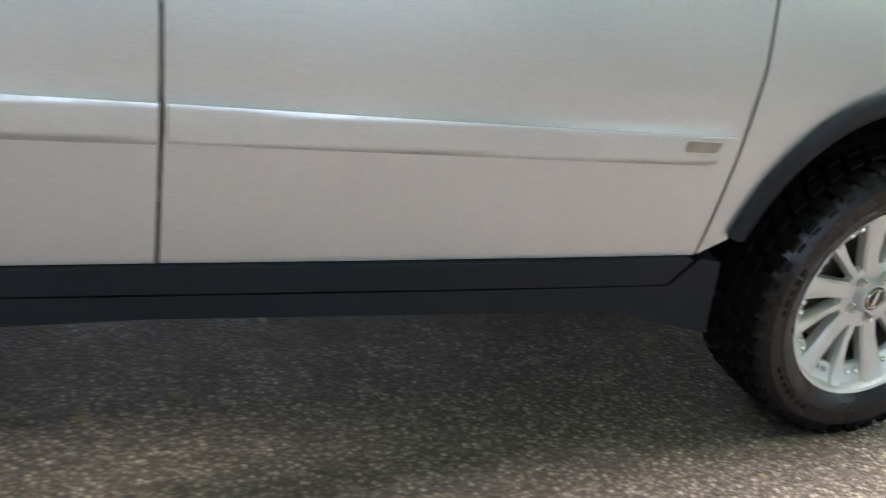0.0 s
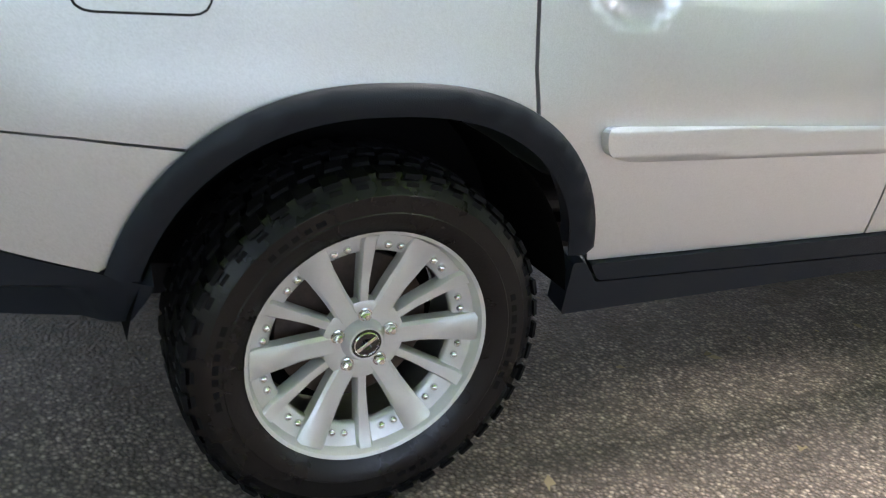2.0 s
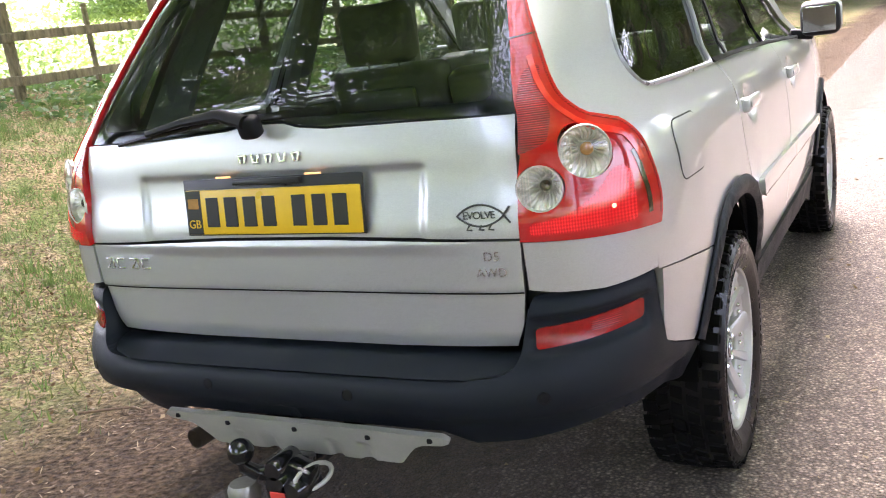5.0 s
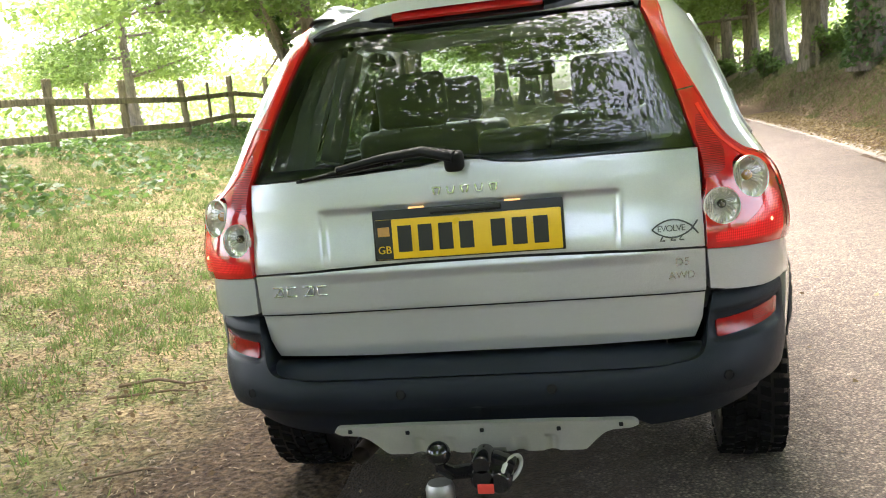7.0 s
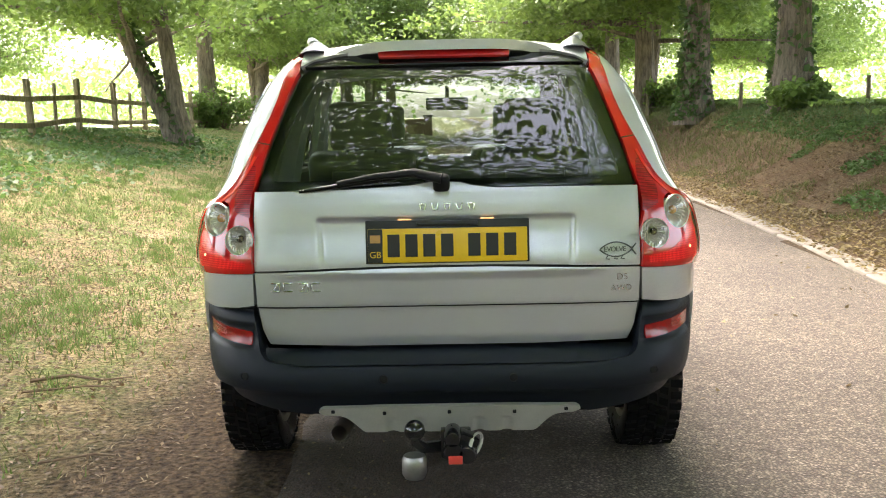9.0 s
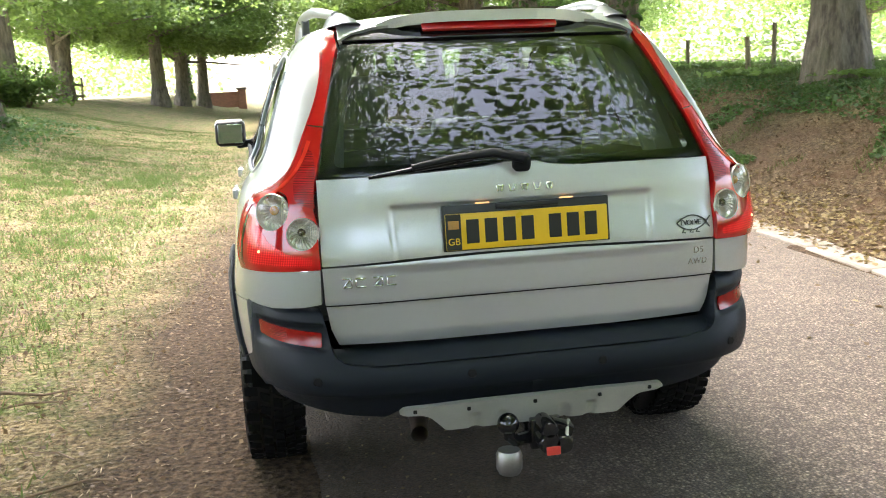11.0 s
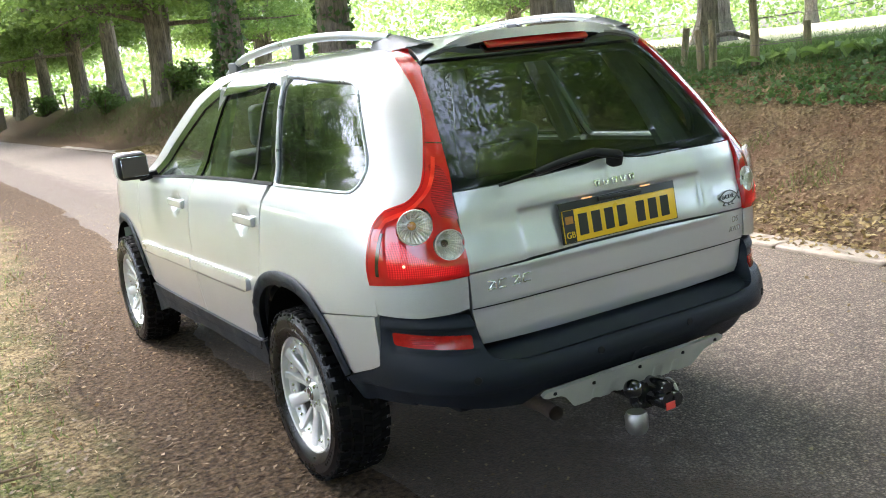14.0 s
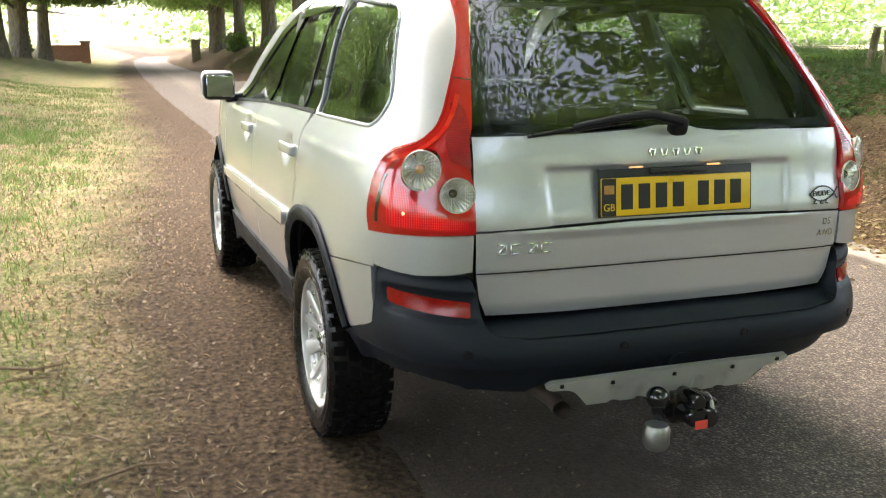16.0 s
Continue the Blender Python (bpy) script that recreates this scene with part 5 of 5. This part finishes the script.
def blades(name, pts, height, material, label, category, rng, width=.012):
    n = len(pts)
    pts = np.asarray(pts, float)
    a = rng.uniform(0, 2 * math.pi, n)
    h = height * rng.uniform(.5, 1.3, n)
    lean = rng.normal(size=(n, 2)) * .45 * h[:, None]
    w = np.stack([np.cos(a), np.sin(a), 0 * a], 1) * width
    v = np.empty((n, 3, 3))
    v[:, 0], v[:, 1] = pts - w / 2, pts + w / 2
    v[:, 2] = pts + np.column_stack([lean, h])
    me = bpy.data.meshes.new(name)
    me.vertices.add(3 * n)
    me.vertices.foreach_set("co", v.ravel())
    me.loops.add(3 * n)
    me.loops.foreach_set("vertex_index", np.arange(3 * n, dtype=np.int32))
    me.polygons.add(n)
    me.polygons.foreach_set("loop_start", np.arange(0, 3 * n, 3, dtype=np.int32))
    me.update()
    me.validate()
    me.materials.append(material)
    return tagged(new(name, me), label, category, kind="stuff")


# ---- trees ----
def limb(bm, p0, d, length, r, rng, n=7, wob=.18, ends=None, up=.0):
    pts, rad, p, d = [Vector(p0)], [r], Vector(p0), Vector(d).normalized()
    for k in range(n):
        d = (d + Vector(rng.normal(size=3)) * wob * .35 + Vector((0, 0, up))).normalized()
        p = p + d * length / n
        pts.append(p.copy())
        rad.append(max(.015, r * (1 - .82 * (k + 1) / n)))
    tube(bm, pts, rad, 8)
    return pts, rad


def make_tree(name, seed, height, r0, trunks, clumps, per, crown_r, low, leaf_size, label, ivy=0):
    rng = np.random.default_rng(seed)
    tree = tagged(empty(name), label, "tree", "avenue trees")
    bm = bmesh.new()
    ends = []
    for dx, dy, hk, rk in trunks:
        pts, rad = [], []
        n = 12
        h = height * hk
        for k in range(n + 1):
            t = k / n
            pts.append(Vector((dx * h * t * (1 - .3 * t) + .12 * math.sin(3 * t + seed), dy * h * t + .10 * math.sin(4 * t + 2 * seed), h * t - .15)))
            rad.append(r0 * rk * ((1 - .78 * t) + .55 * math.exp(-t * 26)))
        nn = 18
        rings = []
        for p, r in zip(pts, rad):
            rings.append([bm.verts.new(p + r * (1 + .13 * noise.noise((3 * math.cos(a) + seed, 3 * math.sin(a), p.z * .35)) + .06 * math.sin(6 * a + seed)) * Vector((math.cos(a), math.sin(a), 0))) for a in (2 * math.pi * j / nn for j in range(nn))])
        for a, b in zip(rings, rings[1:]):
            for j in range(nn):
                bm.faces.new((a[j], a[(j + 1) % nn], b[(j + 1) % nn], b[j]))
        for k in range(3, n + 1):
            for _ in range(2):
                a = rng.uniform(0, 2 * math.pi)
                t = k / n
                L = crown_r * (1.15 - .6 * t) * rng.uniform(.7, 1.1)
                lp, _ = limb(bm, pts[k], (math.cos(a), math.sin(a), rng.uniform(-.15, .5)), L, rad[k] * .42, rng, up=.03 - .05 * (t < .5))
                ends += lp[3:]
    part("trunk", fix(bm), M["bark"], tree)
    ends = np.array([tuple(e) for e in ends])
    cen = ends[rng.integers(0, len(ends), clumps)] + rng.normal(size=(clumps, 3)) * (1.0, 1.0, .8)
    extra = clumps // 3
    th, rr = rng.uniform(0, 2 * math.pi, extra), crown_r * rng.uniform(.45, 1.0, extra)
    mid = trunks[0][0] * height * .25
    cen2 = np.column_stack([mid + rr * np.cos(th), rr * np.sin(th), rng.uniform(low, low + height * .35, extra)])
    cen = np.concatenate([cen, cen2])
    cen[:, 2] = np.maximum(cen[:, 2], low)
    rad = rng.uniform(.45, .95, (len(cen), 1))
    pts = (cen[:, None, :] + rng.normal(size=(len(cen), per, 3)) * rad[:, :, None] * (1.0, 1.0, .55)).reshape(-1, 3)
    pts[:, 2] = np.maximum(pts[:, 2], low - .5 + rng.uniform(0, .8, len(pts)))
    scatter("crown", pts, leaf_size, M["leaf"], "", flat=.8, rng=rng, parent=tree)
    if ivy:
        n = ivy
        t = rng.uniform(0, 1, n) ** 1.3
        a = rng.normal(.9, 1.3, n)
        h = t * 5.5
        dx, dy, hk, rk = trunks[0]
        tt = h / (height * hk)
        r = r0 * rk * ((1 - .78 * tt) + .55 * np.exp(-tt * 26)) + rng.uniform(.0, .12, n)
        cx = dx * height * hk * tt * (1 - .3 * tt) + .12 * np.sin(3 * tt + seed)
        cy = dy * height * hk * tt + .10 * np.sin(4 * tt + 2 * seed)
        pts = np.column_stack([cx + r * np.cos(a), cy + r * np.sin(a), h])
        scatter("ivy", pts, .13, M["ivy"], "glossy dark ivy on the trunk", flat=1.2, rng=rng, parent=tree)
    return tree


LIME = "old lime tree with ridged grey-brown bark and fresh green leaves"
t_a = make_tree("lime_tree", 3, 17, .36, [(.01, 0, .9, 1)], 240, 170, 6.0, 3.6, .135, LIME)
t_b = make_tree("lime_tree", 8, 16, .38, [(-.06, .02, .85, 1), (.12, -.05, .7, .7)], 235, 170, 5.6, 3.3, .135, "old lime tree forked low, with fresh green leaves")
t_c = make_tree("lime_tree", 14, 18, .38, [(.0, .02, .9, 1)], 215, 170, 5.6, 4.4, .135, "tall lime tree with ivy climbing its trunk", ivy=1000)
t_d = make_tree("leaning_tree", 21, 13, .31, [(-.48, .05, .75, .82), (-.11, .04, .95, .70)], 120, 210, 5.0, 3.2, .12, "pair of leaning trunks from one ivy-covered base", ivy=700)
t_d.matrix_basis = pose(-6.9, 19.6, ground_z(-6.9, 19.6))


def stand(tree, x, y, turn=0, first=False):
    m = pose(x, y, ground_z(x, y) - .05, 0, 0, turn)
    if first:
        tree.matrix_basis = m
        return tree
    c = copy_thing(tree, m)
    return c


stand(t_c, 6.75, 22, 150, True)
stand(t_c, 7.4, 17, 20)
stand(t_a, 7.65, 9, 0, True)
stand(t_b, 6.8, 30, 60, True)
# out of view: added so its crown shades the car and mirrors in the glass
t_o = make_tree("lime_tree", 41, 17, .60, [(.04, .0, .9, 1)], 700, 120, 10.8, 5.6, .12, "unseen spreading lime tree, added so its boughs shade the drive and show in reflections")
t_o.matrix_basis = pose(-7.4, -3.5, ground_z(-7.4, -3.5))
for tree, x, y, turn in ((t_a, -9.5, 32.5, 80), (t_b, -9.6, 43, 200), (t_a, -5.9, 48, 30), (t_b, -5.2, 54, 140), (t_a, -4.3, 59, 250), (t_c, -6.2, 69, 10), (t_a, -7.5, 82, 60),
                         (t_a, 7.0, 38, 130), (t_b, 6.8, 44.5, 300), (t_a, 6.7, 54, 45), (t_b, 6.6, 63, 170), (t_b, 7.4, 73, 20), (t_a, 9, 84, 220), (t_c, 11, 96, 75),
                         # these two rows stand out of view, added to set shade and reflections
                         (t_o, -12.8, .6, 100), (t_a, -9.5, -18, 80), (t_a, -9, -28, 210), (t_c, -8, -42, 300),
                         (t_a, 8.4, .5, 180), (t_a, 9.0, -8, 40), (t_a, 10.5, -20, 250), (t_a, 9, -27, 150), (t_b, 8, -40, 70), (t_c, 0.5, -58, 33),
                         (t_b, 60, 44, 90), (t_a, 64, 34, 10), (t_b, 34, 46, 180), (t_a, 55, 40, 120), (t_a, -30, 52, 60), (t_b, -38, 40, 10), (t_a, 24, 66, 200), (t_b, 19, 52, 20)):
    stand(tree, x, y, turn)
t_f = make_tree("field_tree", 33, 11, .40, [(.03, 0, .8, 1)], 110, 90, 4.6, 3.6, .22, "field oak with a stout pale trunk beyond the fence")
t_f.matrix_basis = pose(16.4, 13.8, ground_z(16.4, 13.8))

rng = np.random.default_rng(5)
# far woodland edges round the meadows
pts = []
for k in range(230):
    a = 2 * math.pi * k / 230
    R = rng.uniform(95, 150)
    cx, cy = R * math.sin(a) * 1.0, 25 + R * math.cos(a)
    if abs(a) < .10 or abs(a - 2 * math.pi) < .10:
        continue
    hgt = rng.uniform(7, 15)
    pts.append(np.column_stack([rng.normal(cx, 4.0, 640), rng.normal(cy, 4.0, 640), 1 + hgt * rng.uniform(0, 1, 640) ** .8]))
scatter("far_woods", np.concatenate(pts), .55, M["leaf"], "distant woodland edge across the meadows", "woodland", flat=.9, rng=rng)


def spots(n, x0, x1, y0, y1, lift=.0, keep=None):
    out = []
    while len(out) < n:
        x, y = rng.uniform(x0, x1), rng.uniform(y0, y1)
        if keep is None or keep(x, y):
            out.append((x, y, max(ground_z(x, y), -.004) + lift))
    return out


def left_of(x, y):
    return road_left(y) - x


def right_of(x, y):
    return x - road_right(y)


def patch(x, y, sc, seed):
    return noise.noise((x * sc, y * sc, seed))


# rough grass on the verge and along the bank top
blades("verge_grass", spots(60000, -11, -.4, -6, 30, 0, lambda x, y: left_of(x, y) > .7 + rng.uniform(0, 1.0) and patch(x, y, .8, 1) > -.35), .055, M["grassy"], "thin dry grass growing through the litter", "grass", rng, .010)
blades("bank_grass", spots(36000, 5.5, 13, -3, 34, 0, lambda x, y: right_of(x, y) > 2.7 + rng.uniform(0, 1.0)), .16, M["grassy"], "rough grass along the bank top", "grass", rng, .014)
blades("bank_tufts", spots(9000, 4.2, 8, -4, 24, 0, lambda x, y: .9 < right_of(x, y) < 3.4 and patch(x, y, 1.1, 21) > .18), .07, M["grassy"], "sparse tufts of grass on the bank face", "grass", rng, .011)
scatter("weeds", spots(9000, 6.6, 11, -2, 34, .14, lambda x, y: right_of(x, y) > 3.4 and patch(x, y, .6, 4) > .0), .12, M["leaf"], "low nettles and brambles at the fence", "weeds", flat=.6, rng=rng)
scatter("bank_ivy", spots(24000, 5.0, 10.5, -4, 20, .04, lambda x, y: 2.5 < right_of(x, y) < 4.7 and patch(x, y, .7, 6) + .3 * rng.normal() > -.22), .06, M["ivy"], "ivy trailing over the bank", "ivy", flat=.6, aspect=1.1, rng=rng)
scatter("verge_ivy", spots(8000, -11, -4.6, 5, 24, .05, lambda x, y: left_of(x, y) > 5.0 + rng.uniform(0, 1.5) and patch(x, y, .5, 9) > -.2), .09, M["ivy"], "ivy and low weeds towards the fence", "ivy", flat=.6, aspect=1.1, rng=rng)
blades("verge_tufts", spots(60000, -11, -.4, -6, 30, 0, lambda x, y: left_of(x, y) > .9 + rng.uniform(0, 1.0) and patch(x, y, 1.1, 17) + .25 * left_of(x, y) / 4 > .04), .045, M["tuft"], "patches of fresh green grass on the verge", "grass", rng, .011)
tufts = []
for x, y, z in spots(2300, -8.5, -1.7, -4.5, 15, 0, lambda x, y: left_of(x, y) > 1.3 + rng.uniform(0, 1.2) and patch(x, y, .9, 71) + .2 * rng.normal() > .02):
    n = int(rng.integers(14, 30))
    q = rng.normal(size=(n, 2)) * rng.uniform(.02, .06)
    tufts += [(x + a, y + b, z) for a, b in q]
blades("grass_clumps", tufts, .085, M["tuft"], "clumps of longer grass standing in the dry verge", "grass", rng, .007)
scatter("verge_leaves", spots(7000, -7, -.9, -4.5, 12, .014, lambda x, y: left_of(x, y) > .2 + rng.uniform(0, 1.0)), .021, M["dead"], "curled brown leaves lying on the verge", "leaf litter", flat=.55, rng=rng)
blades("far_bank_grass", spots(26000, 4.8, 9.5, 13, 48, 0, lambda x, y: right_of(x, y) > 1.0 + rng.uniform(0, .9)), .13, M["grassy"], "thin grass over the bank farther along the drive", "grass", rng, .016)
blades("tall_grass", spots(16000, 7, 10.5, -5, 12, 0, lambda x, y: 4.0 < right_of(x, y) < 6.2 and patch(x, y, .5, 51) > -.2), .34, M["tuft"], "tall seeding grass at the top of the bank", "grass", rng, .010)
# fallen leaves and straw
scatter("leaf_litter", spots(30000, -4.6, .3, -5, 24, .006, lambda x, y: rng.uniform() < 1.3 - y / 20 and left_of(x, y) > -.1 + rng.uniform(0, 2.2) and patch(x, y, 1.3, 11) + .3 * rng.normal() > -.1), .018, M["dead"], "dry lime leaves and bracts on the verge", "leaf litter", flat=.35, rng=rng)
scatter("straw", spots(46000, -5.0, .3, -5, 24, .008, lambda x, y: rng.uniform() < 1.3 - y / 20 and left_of(x, y) > .3 + rng.uniform(0, 2.2) ** 1.2 and patch(x, y, 1.6, 31) + .3 * rng.normal() > -.05), .0046, M["straw"], "dry straw and grass stems strewn on the verge", "straw", flat=.25, aspect=8.5, rng=rng)
scatter("yellow_leaves", spots(15000, 3.0, 7, -5, 26, .012, lambda x, y: .05 < right_of(x, y) < 1.35 and rng.uniform() < 1.1 - .5 * abs(right_of(x, y) - .65)), .036, M["fallen"], "band of yellow fallen leaves behind the edging", "leaf litter", flat=.35, rng=rng)
scatter("bank_litter", spots(20000, 3.0, 8, -5, 26, .012, lambda x, y: 1.0 < right_of(x, y) < 3.4 and patch(x, y, 1.2, 61) + .3 * rng.normal() > -.1), .026, M["dead"], "brown leaf litter on the bank", "leaf litter", flat=.35, rng=rng)
scatter("low_ivy", spots(2600, 4.4, 8, -4, 14, .03, lambda x, y: 1.3 < right_of(x, y) < 3.2 and patch(x, y, .9, 41) > .30), .06, M["ivy"], "patches of low ivy on the bank", "ivy", flat=.6, aspect=1.1, rng=rng)
scatter("road_litter", spots(5200, -1.0, 4, -5, 12, .013, lambda x, y: left_of(x, y) < 0 and right_of(x, y) < 0 and (rng.uniform() < .35 or right_of(x, y) > -.35 or left_of(x, y) > -.6)), .012, M["straw"], "petals and crumbs of leaf on the asphalt", "leaf litter", flat=.3, rng=rng)

# edging stones along the drive
kerb = tagged(empty("kerb"), "flush concrete edging stones half covered in leaves", "kerb", kind="structure")
bm = bmesh.new()
rbox(bm, (.27, .90, .12), Matrix(), .014, 1)
stone = part("edging_stone", bm, M["kerb"], kerb)
y, k = -8.0, 0
while y < 34:
    x, x2 = road_right(y) + .13, road_right(y + .9) + .13
    m = pose((x + x2) / 2 + rng.uniform(-.012, .012), y + .45, -.027 + rng.uniform(-.003, .003), rng.uniform(-.25, .25), 0, -math.degrees(math.atan2(x2 - x, .9)) + rng.uniform(-1, 1))
    if k == 0:
        stone.matrix_basis = m
    else:
        copy_thing(stone, m)
    y, k = y + .915, k + 1

# ---- fences ----
fence = tagged(empty("wooden_fence"), "weathered post and two-rail field fence", "fence")
fy, posts = 3.0, []
while fy < 50:
    posts.append((-9.2 - .02 * (fy - 20) + rng.uniform(-.06, .06), fy))
    fy += 2.65
for i, (x, y) in enumerate(posts):
    bm = bmesh.new()
    h = 1.36 + rng.uniform(-.06, .14)
    rbox(bm, (.13, .11, h), pose(x, y, ground_z(x, y) + h / 2 - .12, rng.uniform(-2, 2), rng.uniform(-2, 2), rng.uniform(-8, 8)), .015, 1)
    part("post", bm, M["post"], fence)
    if i:
        x0, y0 = posts[i - 1]
        for hz in (.24, .80):
            bm = bmesh.new()
            a, b = Vector((x0 + .08, y0, ground_z(x0, y0) + hz)), Vector((x + .08, y, ground_z(x, y) + hz + rng.uniform(-.03, .03)))
            m = Matrix.Translation((a + b) / 2) @ (b - a).to_track_quat("Y", "Z").to_matrix().to_4x4()
            rbox(bm, (.045, (b - a).length, .12), m, .01, 1)
            part("rail", bm, M["post"], fence)
        if i % 2 == 0:
            bm = bmesh.new()
            mx, my = (x + x0) / 2, (y + y0) / 2
            rbox(bm, (.07, .06, 1.25), pose(mx, my, ground_z(mx, my) + .5, 3, 2, 0), .01, 1)
            part("stake", bm, M["post"], fence)

wf = tagged(empty("wire_fence"), "old wire fence on leaning rough posts", "fence")
wp = [(7.77, 6.34, .55, 9), (7.22, 5.47, .56, -3), (7.25, 5.31, .66, 2), (7.15, 4.53, .93, -1), (8.2, 4.6, .50, 2), (7.7, 3.0, .7, -4), (7.9, 1.0, .8, 3), (8.0, -1.5, .75, -2),
      (8.3, 10.6, .85, 4), (8.2, 12.6, .8, -5), (9.9, 14.65, 1.0, 3), (8.69, 18.53, .78, 0), (9.67, 18.24, .80, 2), (8.4, 18.9, .85, -4), (7.3, 20.2, .7, 3), (6.7, 28.9, .7, -6), (6.8, 29.4, .7, 8), (6.9, 33.0, .8, 2), (6.9, 41, .9, 0), (6.7, 49, .9, 3)]
tops = []
for x, y, h, lean in wp:
    bm = bmesh.new()
    z = ground_z(x, y)
    tube(bm, [(x, y, z - .2), (x + .02, y - lean * .006, z + h * .5), (x + .01, y - lean * .012, z + h)], [.058, .052, .047], 8)
    part("post", bm, M["post"], wf)
    tops.append((x, y, z, h))
tops.sort(key=lambda q: q[1])
for hz in (.30, .62):
    for a, b in zip(tops, tops[1:]):
        bm = bmesh.new()
        p, q = Vector((a[0] - .07, a[1], a[2] + hz)), Vector((b[0] - .07, b[1], b[2] + hz))
        tube(bm, [p, (p + q) / 2 - Vector((0, 0, .03)), q], .004, 5)
        part("wire", bm, M["wire"], wf)


# ---- bushes, fallen wood, twigs ----
def bush(x, y, r, label):
    e = tagged(empty("bush"), label, "bush")
    bm = bmesh.new()
    for k in range(9):
        a = 2 * math.pi * k / 9 + rng.uniform(-.3, .3)
        limb(bm, (0, 0, -.05), (math.cos(a) * .7, math.sin(a) * .7, 1.0), r * 1.3, .018, rng, 5)
    part("woody_base", bm, M["twig"], e)
    cen = rng.normal(size=(26, 3)) * (r * .42, r * .42, r * .30) + (0, 0, r * .65)
    pts = (cen[:, None, :] + rng.normal(size=(26, 60, 3)) * r * .18).reshape(-1, 3)
    pts[:, 2] = np.abs(pts[:, 2]) + .02
    scatter("leaves", pts, .11, M["leaf"], "", flat=.9, rng=rng, parent=e)
    e.matrix_basis = pose(x, y, ground_z(x, y))


for x, y, r in ((-8.6, 31.0, 1.1), (-9.3, 30.6, .9), (7.3, 16.4, .5), (7.8, 16.6, .4), (7.4, 29.4, .8), (6.3, 37.6, .7), (6.4, 53.4, .8)):
    bush(x, y, r, "low green bush at the foot of a tree")
bm = bmesh.new()
gz = ground_z(12.0, 9.0)
tube(bm, [(11.4, 9.45, gz + .10), (11.6, 9.25, gz + .34), (11.85, 9.05, gz + .38), (12.2, 8.8, gz + .22), (12.6, 8.5, gz + .05)], [.03, .045, .05, .04, .02], 8)
tube(bm, [(11.6, 9.25, gz + .34), (11.55, 9.0, gz + .02)], [.035, .02], 6)
tagged(part("fallen_branch", bm, M["bark"], None), "bleached fallen branch lying in the meadow", "branch")


def twig(pts, r, leaves=0):
    bm = bmesh.new()
    tube(bm, [(x, y, max(ground_z(x, y), .006) + r + dz) for x, y, dz in pts], [r, r * .9, r * .6, r * .3][: len(pts)], 6)
    t = tagged(part("twig", bm, M["twig"], None), "dry fallen twig on the ground", "twig")
    if leaves:
        c = np.array([pts[k % len(pts)][:2] for k in range(leaves)]) + rng.normal(size=(leaves, 2)) * .032
        scatter("leaves", np.column_stack([c, [.02 + .02 * rng.uniform() for _ in c]]), .034, M["pale"], "", flat=.6, rng=rng, parent=t)


twig([(-2.35, 1.05, 0), (-2.15, 1.12, .01), (-1.95, 1.05, 0), (-1.80, 1.10, 0)], .012)
twig([(-2.3, .85, 0), (-2.0, .95, 0), (-1.85, .93, 0)], .008)
twig([(-2.9, -.6, 0), (-2.5, -.35, .01), (-2.2, -.30, 0)], .012)
twig([(-1.75, -.2, 0), (-1.55, -.1, 0), (-1.45, -.12, 0)], .007)
twig([(1.22, -1.10, 0), (1.22, -1.30, .01), (1.20, -1.38, .01), (1.19, -1.46, 0)], .004)
scatter("fallen_catkins", np.column_stack([rng.normal(1.20, .022, 60), rng.uniform(-1.50, -1.28, 60), rng.uniform(.012, .035, 60)]), .024, M["pale"], "wilted pale green leaves on a fallen twig", "leaves", flat=.6, rng=rng)
scatter("seed_wings", spots(170, .2, 3.2, -3.5, 5.5, .016, lambda x, y: left_of(x, y) < -.8 and right_of(x, y) < 0), .026, M["straw"], "pale lime seed wings on the asphalt", "leaf litter", flat=.4, aspect=2.0, rng=rng)
for _ in range(60):
    x, y = rng.uniform(-5, -1.2), rng.uniform(-4, 9)
    a, l = rng.uniform(0, 6.3), rng.uniform(.04, .13)
    twig([(x, y, 0), (x + l * math.cos(a), y + l * math.sin(a), 0), (x + 2 * l * math.cos(a + .3), y + 2 * l * math.sin(a + .3), 0)], .004)
# gateway where the drive leaves the avenue
bm = bmesh.new()
rbox(bm, (2.8, .4, 1.1), pose(-3.7, 66.3, ground_z(-3.7, 66) + .45, 0, 0, 4), .03, 1)
tagged(part("brick_wall", bm, M["brick"], None), "low old red brick wall beside the drive", "wall")
for x, mat, label in ((-2.0, "brick", "square red brick gate pier"), (5.3, "kerb", "square grey stone gate pier")):
    bm = bmesh.new()
    rbox(bm, (.6, .6, 1.5), pose(x, 66, ground_z(x, 66) + .65), .03, 1)
    pier = part("gate_pier", bm, M[mat], None)
    tagged(pier, label, "gate pier")
    bm = bmesh.new()
    rbox(bm, (.72, .72, .12), pose(x, 66, ground_z(x, 66) + 1.45), .02, 1)
    part("capstone", bm, M["kerb"], pier)
